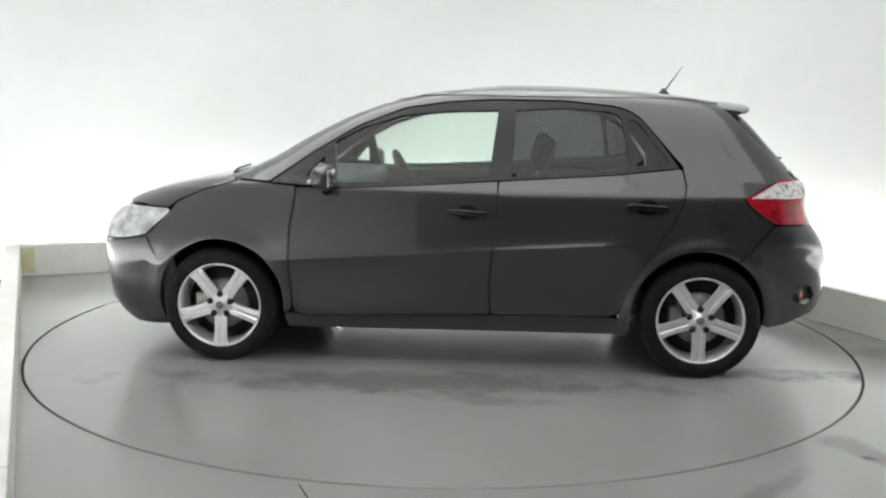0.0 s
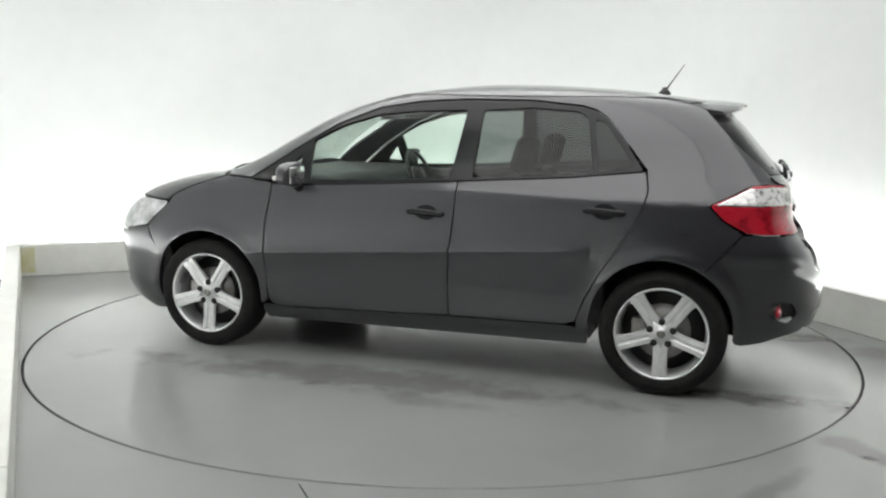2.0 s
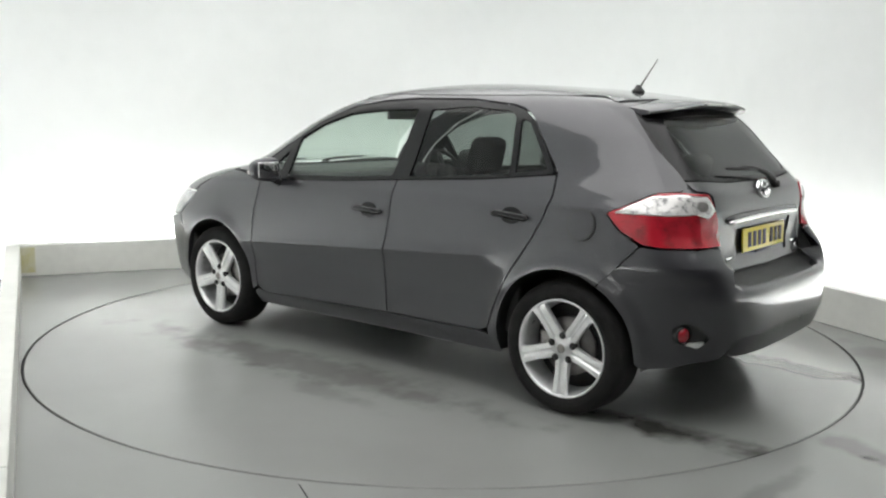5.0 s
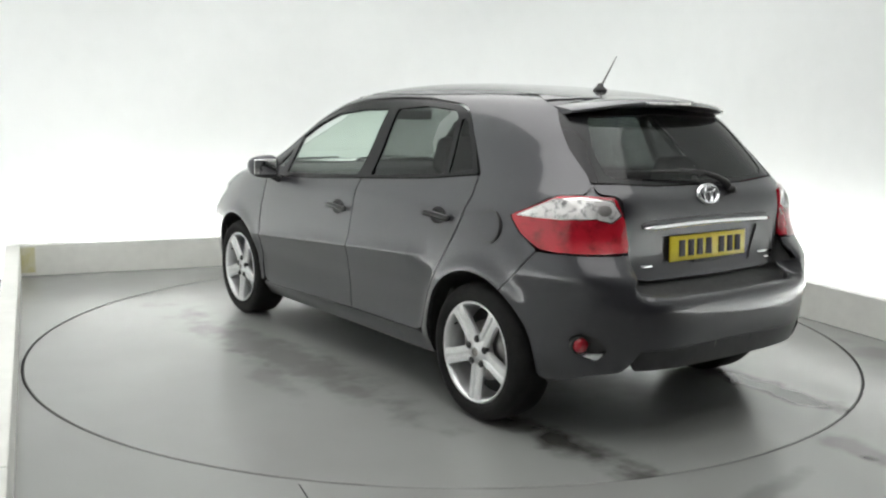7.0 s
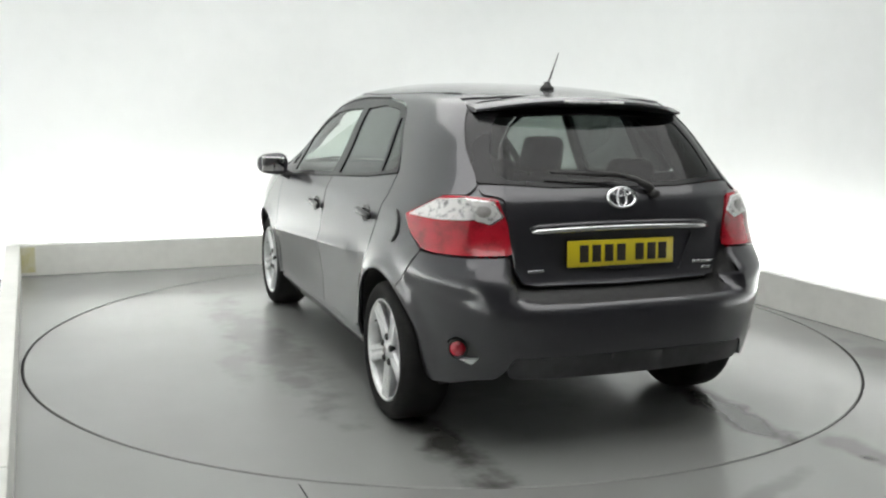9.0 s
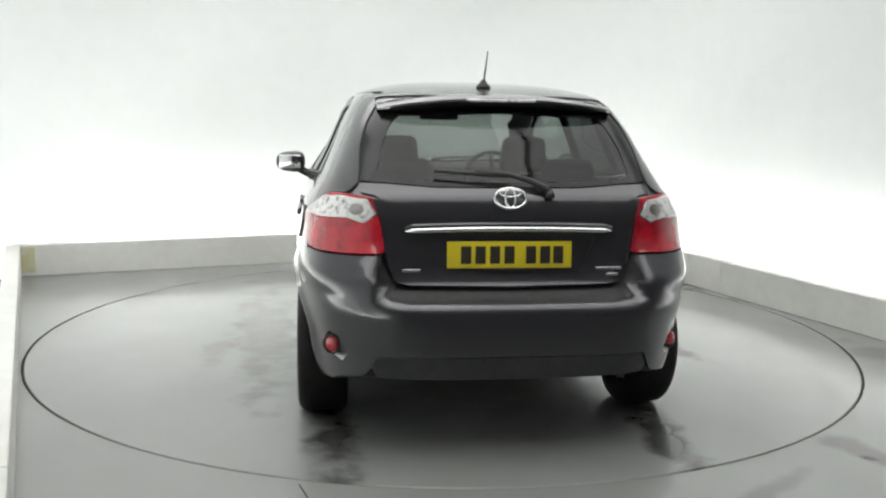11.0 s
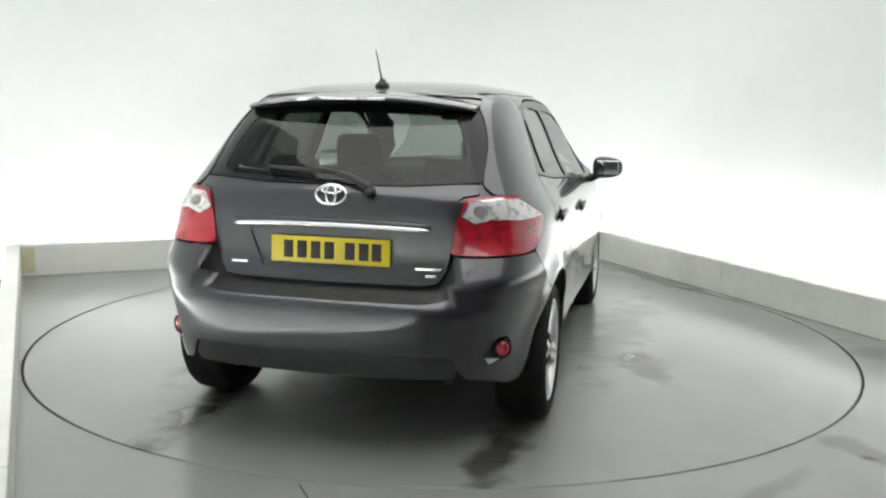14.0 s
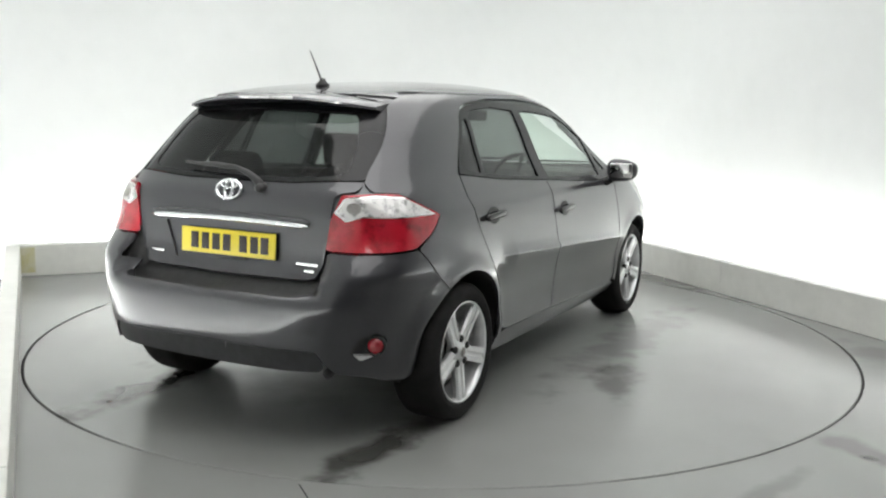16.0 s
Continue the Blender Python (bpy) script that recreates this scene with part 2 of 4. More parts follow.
for jx, jy, ja, jl in ((-1.45, -2.03, 90, 0.9),):
    tagged(part("floor_joint", box(-jl, -0.002, 0, 0, 0.002, 0.003, 0.0005), RUBBER, None, "dark filled joint in the painted floor", False, ROOM_M @ pose(jx, jy, 0, 0, 0, ja)), "", "joint", "", "structure")

# ---------------------------------------------------------------- turntable
table = tagged(new("turntable"), "round grey-green painted turntable with tyre marks", "turntable")
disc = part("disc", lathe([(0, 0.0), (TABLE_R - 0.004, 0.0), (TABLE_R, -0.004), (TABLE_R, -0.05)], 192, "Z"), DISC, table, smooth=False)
part("edge_seal", lathe([(TABLE_R + 0.001, -0.05), (TABLE_R + 0.001, -0.006), (TABLE_R + 0.009, -0.006), (TABLE_R + 0.009, -0.05)], 192, "Z"), RUBBER, table, "black seal round the table's edge", False)

# ---------------------------------------------------------------- car skin
# The body is a stack of rounded plan outlines: for each height the nose, the tail,
# the half width and the squareness of the corners in front and behind.


def curve_through(xs, ys):
    """Smooth curve through points that makes no overshoot."""
    x, y = np.array(xs, float), np.array(ys, float)
    h, d = np.diff(x), np.diff(y) / np.diff(x)
    m = np.zeros(len(x))
    m[0], m[-1] = d[0], d[-1]
    for i in range(1, len(x) - 1):
        if d[i - 1] * d[i] > 0:
            w1, w2 = 2 * h[i] + h[i - 1], h[i] + 2 * h[i - 1]
            m[i] = (w1 + w2) / (w1 / d[i - 1] + w2 / d[i])

    def value(v):
        v = np.clip(np.asarray(v, float), x[0], x[-1])
        i = np.clip(np.searchsorted(x, v) - 1, 0, len(x) - 2)
        t = (v - x[i]) / h[i]
        return ((1 + 2 * t) * (1 - t) ** 2 * y[i] + t * (1 - t) ** 2 * h[i] * m[i] + t * t * (3 - 2 * t) * y[i + 1] + t * t * (t - 1) * h[i] * m[i + 1])
    return value


XM = 0.95
nose_x = curve_through((0.12, 0.2, 0.3, 0.45, 0.6, 0.68, 0.745, 0.80, 0.87, 0.93, 0.965, 0.985, 1.0, 1.079, 1.215, 1.328, 1.42, 1.487, 1.516, 1.528, 1.534),
                       (3.24, 3.31, 3.35, 3.367, 3.37, 3.368, 3.355, 3.315, 3.20, 3.03, 2.88, 2.77, 2.65, 2.44, 2.20, 1.985, 1.745, 1.44, 1.20, 1.07, 0.96))
# the tail: a shelf under the tailgate in the middle, one smooth sweep at the corners
tail_mid = curve_through((0.12, 0.2, 0.3, 0.45, 0.59, 0.626, 0.641, 0.655, 0.70, 0.80, 0.95, 1.03, 1.06, 1.2, 1.375, 1.44, 1.479, 1.506, 1.522, 1.534),
                         (-0.53, -0.64, -0.725, -0.765, -0.758, -0.738, -0.70, -0.650, -0.602, -0.58, -0.58, -0.565, -0.54, -0.42, -0.26, -0.16, 0.06, 0.33, 0.6, 0.94))
tail_corner = curve_through((0.12, 0.2, 0.3, 0.45, 0.58, 0.64, 0.70, 0.76, 0.82, 0.88, 0.95, 1.03, 1.06, 1.2, 1.375, 1.44, 1.479, 1.506, 1.522, 1.534),
                            (-0.53, -0.64, -0.725, -0.765, -0.758, -0.738, -0.705, -0.660, -0.615, -0.588, -0.58, -0.565, -0.54, -0.42, -0.26, -0.16, 0.06, 0.33, 0.6, 0.94))


def tail_x(z, y=1.0):
    w = np.clip((np.abs(y) - 0.49) / 0.07, 0, 1)
    w = w * w * (3 - 2 * w)
    return tail_mid(z) * (1 - w) + tail_corner(z) * w


half_w = curve_through((0.12, 0.2, 0.26, 0.32, 0.45, 0.55, 0.65, 0.72, 0.85, 0.94, 1.0, 1.11, 1.2, 1.3, 1.4, 1.452, 1.484, 1.506, 1.523, 1.534),
                       (0.75, 0.815, 0.842, 0.852, 0.858, 0.872, 0.880, 0.876, 0.861, 0.846, 0.815, 0.755, 0.714, 0.672, 0.619, 0.578, 0.51, 0.41, 0.27, 0.01))
front_n = curve_through((0.12, 0.6, 0.85, 0.95, 1.0, 1.4, 1.534), (6.0, 6.8, 5.4, 5.6, 6.4, 6.2, 3.0))
rear_n = curve_through((0.12, 0.45, 0.64, 0.74, 1.0, 1.4, 1.534), (4.4, 4.6, 5.3, 6.6, 6.8, 6.0, 3.0))
ARCH = ((0.0, 0.315), (2.6, 0.315))


def crease_z(x):
    return 0.578 + 0.068 * (2.14 - x)


def flare(x, z):
    """Swell of the wings over the wheels."""
    out = 0.026 * half_w(z) * np.clip((x - 1.2) / 1.4, 0, 1) ** 1.5
    for ax, az in ARCH:
        d = np.hypot(x - ax, z - az)
        out = out + (0.020 if ax < 1 else 0.012) * np.exp(-((d - 0.365) / 0.05) ** 2) * np.clip((z - 0.2) / 0.15, 0, 1)
    # pressed line along the doors, rising to the rear: a small ledge above, tucked in below
    d = z - crease_z(x)
    along = np.clip((x - 0.36) / 0.16, 0, 1) * np.clip((2.36 - x) / 0.18, 0, 1)
    out = out + along * 0.0175 * np.exp((0.006 - np.sqrt(d * d + 0.006 ** 2)) / np.where(d > 0, 0.032, 0.040))
    return out


def skin_f(x, y, z):
    """Zero on the skin, negative inside."""
    n = np.where(x > XM, front_n(z), rear_n(z))
    h = np.where(x > XM, nose_x(z) - XM, XM - tail_x(z, y))
    b = half_w(z) + flare(x, z)
    return (np.abs((x - XM) / h) ** n + np.abs(y / b) ** n) ** (1 / n) - 1


def side_y(x, z):
    n = np.where(x > XM, front_n(z), rear_n(z))
    h = np.where(x > XM, nose_x(z) - XM, XM - tail_x(z))
    return (half_w(z) + flare(x, z)) * np.clip(1 - np.abs((x - XM) / h) ** n, 0, 1) ** (1 / n)


def end_x(y, z, rear=True):
    n = rear_n(z) if rear else front_n(z)
    h = (XM - tail_x(z, y)) if rear else (nose_x(z) - XM)
    return XM + (-1 if rear else 1) * h * np.clip(1 - np.abs(y / (half_w(z) * (1 if rear else 1.026))) ** n, 0, 1) ** (1 / n)


def top_z(x, y, lo=0.7, hi=1.534):
    x, y = np.asarray(x, float), np.asarray(y, float)
    a, b = np.full(x.shape, lo), np.full(x.shape, hi)
    for _ in range(40):
        c = (a + b) / 2
        inside = skin_f(x, y, c) < 0
        a, b = np.where(inside, c, a), np.where(inside, b, c)
    return (a + b) / 2


def skin_normal(p):
    e = 1e-3
    x, y, z = p[:, 0], p[:, 1], p[:, 2]
    g = np.stack([skin_f(x + e, y, z) - skin_f(x - e, y, z), skin_f(x, y + e, z) - skin_f(x, y - e, z), skin_f(x, y, z + e) - skin_f(x, y, z - e)], 1)
    return g / np.maximum(np.linalg.norm(g, axis=1, keepdims=True), 1e-9)
# ---- end of car skin


def glass(name, tint, gloss=1.0):
    """Thin tinted pane: lets light through, mirrors at grazing angles."""
    m = bpy.data.materials.new(name)
    m.use_nodes = True
    nt = m.node_tree
    nt.nodes.remove(nt.nodes["Principled BSDF"])
    tr, gl = nt.nodes.new("ShaderNodeBsdfTransparent"), nt.nodes.new("ShaderNodeBsdfGlossy")
    tr.inputs["Color"].default_value, gl.inputs["Roughness"].default_value = (*tint, 1), 0.01
    lw, pw, ma, mx = (nt.nodes.new("ShaderNode" + k) for k in ("LayerWeight", "Math", "Math", "MixShader"))
    lw.inputs["Blend"].default_value = 0.5
    pw.operation, ma.operation = "POWER", "MULTIPLY_ADD"
    pw.inputs[1].default_value, ma.inputs[1].default_value, ma.inputs[2].default_value = 4.0, 0.85, 0.034 * gloss
    nt.links.new(lw.outputs["Facing"], pw.inputs[0])
    nt.links.new(pw.outputs[0], ma.inputs[0])
    nt.links.new(ma.outputs[0], mx.inputs[0])
    nt.links.new(tr.outputs[0], mx.inputs[1])
    nt.links.new(gl.outputs[0], mx.inputs[2])
    nt.links.new(mx.outputs[0], nt.nodes["Material Output"].inputs["Surface"])
    return m


GLASS = glass("clear_green_glass", (0.80, 0.88, 0.83))
PRIVACY = glass("privacy_glass", (0.205, 0.225, 0.218))
DEEP = glass("dark_privacy_glass", (0.12, 0.13, 0.125))
TRIM = material("gloss_black_trim", (0.010, 0.010, 0.011), 0.2, spec=0.3)
CHROME = material("chrome", (0.82, 0.83, 0.84), 0.08, 1.0)
RED = grain(material("red_lens", (0.55, 0.01, 0.025), 0.12, spec=0.6, coat=1.0), (0.15, 0.002, 0.007), (0.40, 0.008, 0.020), 16, low=0.3, high=0.55)
CLEAR = grain(material("clear_lens", (0.75, 0.74, 0.73), 0.10, 0.25, coat=1.0), (0.20, 0.20, 0.20), (0.74, 0.73, 0.72), 38, low=0.32, high=0.52)
HEADLAMP = grain(material("head_lens", (0.75, 0.76, 0.77), 0.1, 0.4, coat=1.0), (0.24, 0.245, 0.25), (0.62, 0.63, 0.64), 10)
YELLOW = material("plate_yellow", (0.70, 0.57, 0.02), 0.35, coat=0.4)
INK = material("plate_ink", (0.02, 0.015, 0.01), 0.5)
CLOTH = grain(material("seat_cloth", (0.03, 0.03, 0.032), 0.9), (0.011, 0.011, 0.012), (0.020, 0.020, 0.022), 40, bump=0.3)
LINER = grain(material("headliner", (0.45, 0.45, 0.43), 0.9), (0.40, 0.40, 0.38), (0.48, 0.48, 0.46), 20)
STEEL = grain(material("dull_steel", (0.28, 0.27, 0.26), 0.45, 0.9), (0.22, 0.21, 0.2), (0.34, 0.33, 0.32), 18)


def flakes(m):
    """Metallic flake and a trace of unevenness in the lacquer."""
    nt = m.node_tree
    bs = nt.nodes["Principled BSDF"]
    tc, vo, no = nt.nodes.new("ShaderNodeTexCoord"), nt.nodes.new("ShaderNodeTexVoronoi"), nt.nodes.new("ShaderNodeTexNoise")
    vo.inputs["Scale"].default_value, no.inputs["Scale"].default_value = 900, 2.5
    mr, mr2 = nt.nodes.new("ShaderNodeMapRange"), nt.nodes.new("ShaderNodeMapRange")
    nt.links.new(tc.outputs["Object"], vo.inputs["Vector"])
    nt.links.new(tc.outputs["Object"], no.inputs["Vector"])
    mr.inputs["To Min"].default_value, mr.inputs["To Max"].default_value = 0.30, 0.42
    nt.links.new(vo.outputs["Distance"], mr.inputs["Value"])
    nt.links.new(mr.outputs["Result"], bs.inputs["Roughness"])
    mr2.inputs["To Min"].default_value, mr2.inputs["To Max"].default_value = 0.02, 0.07
    nt.links.new(no.outputs["Fac"], mr2.inputs["Value"])
    nt.links.new(mr2.outputs["Result"], bs.inputs["Coat Roughness"])
    return m


flakes(PAINT)

# ---------------------------------------------------------------- panels cut out of the skin


def on_side(s):
    return lambda q: np.stack([q[:, 0], s * side_y(q[:, 0], q[:, 1]), q[:, 1]], 1)


def on_end(rear):
    return lambda q: np.stack([end_x(q[:, 0], q[:, 1], rear), q[:, 0], q[:, 1]], 1)


def on_top(lo):
    return lambda q: np.stack([q[:, 0], q[:, 1], top_z(q[:, 0], q[:, 1], lo)], 1)


def on_polar(cx, cy):
    """Angle round an upright axis (times 0.8 m) and height."""
    def f(q):
        a, z = q[:, 0] / 0.8, q[:, 1]
        lo, hi = np.zeros(len(q)), np.full(len(q), 3.0)
        for _ in range(40):
            m = (lo + hi) / 2
            inside = skin_f(cx + m * np.cos(a), cy + m * np.sin(a), z) < 0
            lo, hi = np.where(inside, m, lo), np.where(inside, hi, m)
        return np.stack([cx + lo * np.cos(a), cy + lo * np.sin(a), z], 1)
    return f


def polar(cx, cy, pts, turn=0.0):
    """Points x, y, z as angle and height for on_polar; turn moves the cut of the angle out of the way."""
    out = []
    for x, y, z in pts:
        a = math.atan2(y - cy, x - cx)
        if a < turn:
            a += 2 * math.pi
        out.append((a * 0.8, z))
    return out


def outline(pts, step=0.035, smooth=2):
    """Close a polygon, divide its edges and round its corners a little."""
    q = []
    for (a, b), (c, d) in zip(pts, pts[1:] + pts[:1]):
        n = max(1, int(math.hypot(c - a, d - b) / step))
        q += [(a + (c - a) * i / n, b + (d - b) * i / n) for i in range(n)]
    q = np.array(q)
    for _ in range(smooth):
        r = np.roll(q, -1, 0)
        q = np.stack([0.75 * q + 0.25 * r, 0.25 * q + 0.75 * r], 1).reshape(-1, 2)
    keep = np.linalg.norm(q - np.roll(q, 1, 0), axis=1) > 1e-4
    return q[keep]


def inside_of(q, loop):
    x, y = q[:, 0][:, None], q[:, 1][:, None]
    a, b = loop, np.roll(loop, -1, 0)
    cross = ((a[:, 1] > y) != (b[:, 1] > y)) & (x < (b[:, 0] - a[:, 0]) * (y - a[:, 1]) / np.where(b[:, 1] == a[:, 1], 1e-12, b[:, 1] - a[:, 1]) + a[:, 0])
    return cross.sum(1) % 2 == 1


def panel(name, pts, to_skin, mat, parent, holes=(), step=0.03, depth=0.014, offset=0.0, label="", smooth=2, pressed=False):
    """A sheet of the skin inside the outline pts, less the holes, with turned-in edges; pressed: rows of points follow the doors' crease."""
    loops = [outline(list(p), min(step, 0.03), smooth) for p in (pts, *holes)]
    verts, edges = [], []
    for l in loops:
        k = len(verts)
        verts += [Vector(p) for p in l]
        edges += [(k + i, k + (i + 1) % len(l)) for i in range(len(l))]
    lo, hi = loops[0].min(0), loops[0].max(0)
    gx, gy = np.meshgrid(np.arange(lo[0], hi[0], step), np.arange(lo[1], hi[1], step))
    g = np.stack([gx.ravel() + 0.001, gy.ravel() + 0.0013], 1)
    if pressed:
        g = g[np.abs(g[:, 1] - crease_z(g[:, 0])) > 0.045]
        gx = np.arange(lo[0], hi[0], 0.012)
        g = np.concatenate([g] + [np.stack([gx, crease_z(gx) + d], 1) for d in (-0.036, -0.024, -0.013, -0.006, 0.0, 0.006, 0.013, 0.024, 0.036)])
    ok = inside_of(g, loops[0])
    for l in loops[1:]:
        ok &= ~inside_of(g, l)
    bound = np.concatenate(loops)
    g = g[ok]
    if len(g):
        far = np.array([np.min(np.sum((bound - p) ** 2, 1)) > (0.45 * (0.012 if pressed else step)) ** 2 for p in g])
        verts += [Vector(p) for p in g[far]]
    res = mathutils.geometry.delaunay_2d_cdt(verts, edges, [], 0, 1e-6)
    q = np.array([tuple(v) for v in res[0]])
    tris = np.array([f for f in res[2] if len(f) == 3])
    mid = q[tris].mean(1)
    ok = inside_of(mid, loops[0])
    for l in loops[1:]:
        ok &= ~inside_of(mid, l)
    tris = tris[ok]
    p = to_skin(q)
    nrm = skin_normal(p)
    p = p + nrm * offset
    face_n = np.cross(p[tris[:, 1]] - p[tris[:, 0]], p[tris[:, 2]] - p[tris[:, 0]])
    flip = np.sum(face_n * nrm[tris[:, 0]], 1) < 0
    tris[flip] = tris[flip][:, ::-1]
    count = {}
    for t in tris:
        for a, b in ((t[0], t[1]), (t[1], t[2]), (t[2], t[0])):
            count[(a, b)] = 1
    rim = [e for e in count if (e[1], e[0]) not in count]
    pos, nor, faces = [tuple(v) for v in p], [tuple(v) for v in nrm], [tuple(t) for t in tris]
    for a, b in rim:
        side = np.cross(p[b] - p[a], nrm[a])
        side = side / max(np.linalg.norm(side), 1e-9)
        k = len(pos)
        pos += [tuple(p[a]), tuple(p[b]), tuple(p[b] - nrm[b] * depth), tuple(p[a] - nrm[a] * depth)]
        nor += [tuple(side)] * 4
        faces.append((k + 1, k, k + 3, k + 2))
    me = bpy.data.meshes.new(name)
    me.from_pydata([(x - CX, y - CY, z) for x, y, z in pos], [], faces)
    me.polygons.foreach_set("use_smooth", [True] * len(faces))
    me.materials.append(mat)
    me.normals_split_custom_set_from_vertices(nor)
    ob = new(name, me)
    if parent:
        ob.parent = parent
    if label:
        tagged(ob, label)
    return ob


def arc(cx, cz, r, a0, a1, n=24):
    return [(cx + r * math.cos(radians(a0 + (a1 - a0) * i / n)), cz + r * math.sin(radians(a0 + (a1 - a0) * i / n))) for i in range(n + 1)]


def mirrored(pts):
    """Left half outline, from the middle outwards and back, made whole."""
    return pts + [(-y, z) for y, z in reversed(pts) if abs(y) > 1e-6]


def at(x, y, z, rx=0, ry=0, rz=0):
    return pose(x - CX, y - CY, z, rx, ry, rz)


# ---------------------------------------------------------------- the car
car = tagged(new("car"), "dark grey metallic five-door hatchback parked on the turntable", "car")
ARCH_R = 0.354
DLO_LOW = [(2.315, 0.985), (1.942, 0.963), (1.513, 0.986), (1.092, 1.018), (0.501, 1.058), (0.136, 1.10)]
DLO_TOP = [(0.245, 1.249), (0.335, 1.351), (0.40, 1.392), (0.473, 1.412), (0.745, 1.438), (1.113, 1.439), (1.361, 1.424), (1.61, 1.386), (1.857, 1.289), (2.101, 1.143)]
FDOOR_GLASS = [(1.951, 0.990), (1.985, 1.205), (1.824, 1.288), (1.606, 1.354), (1.356, 1.378), (1.095, 1.387), (1.138, 1.032), (1.513, 1.006)]
TRI_GLASS = [(2.13, 1.020), (2.034, 1.130), (2.024, 1.015)]
RDOOR_GLASS = [(1.003, 1.387), (0.744, 1.405), (0.490, 1.388), (0.440, 1.358), (0.388, 1.083), (0.501, 1.074), (1.018, 1.036)]
QUARTER_GLASS = [(0.405, 1.350), (0.352, 1.338), (0.178, 1.118), (0.355, 1.090)]
B_SEAM = [(1.113, 0.300), (1.120, 0.470), (1.108, 0.656), (1.092, 0.835), (1.085, 1.010)]
REAR_EDGE = [(0.435, 0.330), (0.395, 0.440), (0.318, 0.590), (0.250, 0.690), (0.182, 0.800), (0.128, 0.905), (0.106, 1.000), (0.122, 1.092)]
PILLAR = [(2.510, 0.996), (2.284, 1.140), (2.034, 1.290), (1.80, 1.392), (1.62, 1.442)]
ROOF_Z = 1.468


def door_handle(parent, x, z, s):
    y = float(side_y(x, z))
    # grip and dish in black trim: shade on the body-coloured handle, painted in
    grip = prism([(-0.112, 0.0), (-0.098, 0.016), (0.08, 0.018), (0.112, 0.004), (0.10, -0.016), (-0.09, -0.017)], 0.021, 0.008)
    h = part("handle", grip, TRIM, parent, "dark grey pull handle, blackened for shade", True, at(x, s * (y + (0.005 if s > 0 else 0.026)), z, 0, -3 if s > 0 else -3, 0))
    panel("handle_dish_shade", [(x + 0.062 * math.cos(a), z + 0.040 * math.sin(a)) for a in np.linspace(0, 2 * math.pi, 20)[:-1]], on_side(s), TRIM, parent,
          step=0.02, depth=0.004, offset=0.003, label="dark patch for the shade in the dish behind the handle")
    return h


for s in (1, -1):
    M = on_side(s)
    # front wing
    wing = [(2.235, 0.272)] + arc(2.59, 0.322, ARCH_R, 186, 24, 30) + [(3.0, 0.675), (2.878, 0.796), (2.868, 0.815), (2.84, 0.862), (2.70, 0.925), (2.58, 0.962), (2.50, 0.986), (2.325, 0.977), (2.178, 0.962),
                                                                   (2.176, 0.912), (2.203, 0.745), (2.210, 0.526), (2.195, 0.300)]
    panel("front_wing", wing, M, PAINT, car, step=0.025, pressed=True)
    # doors
    fd = panel("front_door", [(2.168, 0.955), (2.168, 0.912), (2.195, 0.745), (2.202, 0.526), (2.186, 0.304), (2.155, 0.272), (2.10, 0.266)] + [(x + 0.004, z) for x, z in B_SEAM]
               + [(1.513, 0.980), (1.942, 0.957)], M, PAINT, car, step=0.025, pressed=True)
    rd = panel("rear_door", [(x - 0.004, z) for x, z in reversed(B_SEAM)] + [(0.49, 0.308)] + REAR_EDGE + [(0.501, 1.050)], M, PAINT, car, step=0.025, pressed=True)
    door_handle(fd, 1.245, 0.846, s)
    door_handle(rd, 0.305, 0.896, s)
    panel("keyhole_cap", [(1.118 + 0.012 * math.cos(a), 0.846 + 0.012 * math.sin(a)) for a in np.linspace(0, 6.28, 12)[:-1]], M, PAINT, fd, step=0.02, depth=0.004, offset=0.006, smooth=1)
    # body side: pillar, rail, quarter
    quarter = (PILLAR + [(1.40, ROOF_Z), (0.8, ROOF_Z), (0.2, ROOF_Z - 0.004), (-0.02, 1.448), (-0.14, 1.400), (-0.301, 1.231), (-0.413, 1.135), (-0.463, 1.085), (-0.468, 1.052), (-0.378, 1.045), (-0.186, 0.947),
                         (-0.255, 0.875), (-0.355, 0.815), (-0.255, 0.70), (-0.172, 0.618)] + arc(0.012, 0.322, ARCH_R, 121, -6, 26)
               + [(0.428, 0.285), (0.428, 0.330)] + [(x - 0.009, z) for x, z in REAR_EDGE[1:]] + [(0.112, 1.104)] + [(x, z + 0.008) for x, z in DLO_TOP] + [(2.325, 0.990)])
    panel("body_side", quarter, M, PAINT, car, step=0.022, smooth=1)
    panel("sill", [(2.235, 0.262), (2.225, 0.178), (0.372, 0.200), (0.372, 0.277), (0.49, 0.298), (1.10, 0.288), (2.10, 0.256), (2.155, 0.262), (2.186, 0.268)], M, PAINT, car, step=0.03, offset=-0.009)
    # window surround and panes
    surround = panel("window_frame", DLO_LOW + DLO_TOP, M, TRIM, car, [FDOOR_GLASS, TRI_GLASS, RDOOR_GLASS, QUARTER_GLASS], step=0.03, depth=0.02, offset=-0.003, smooth=1, label="gloss black window surround")
    for nm, poly, mat in (("door_window", FDOOR_GLASS, GLASS), ("front_quarter_window", TRI_GLASS, GLASS), ("door_window", RDOOR_GLASS, PRIVACY), ("quarter_window", QUARTER_GLASS, DEEP)):
        c = np.mean(poly, 0)
        big = [(c[0] + (x - c[0]) * 1.02, c[1] + (z - c[1]) * 1.02) for x, z in poly]
        ob = panel(nm, big, M, mat, surround, step=0.04, depth=0.004, offset=-0.009, smooth=1)
        ob.visible_shadow = False
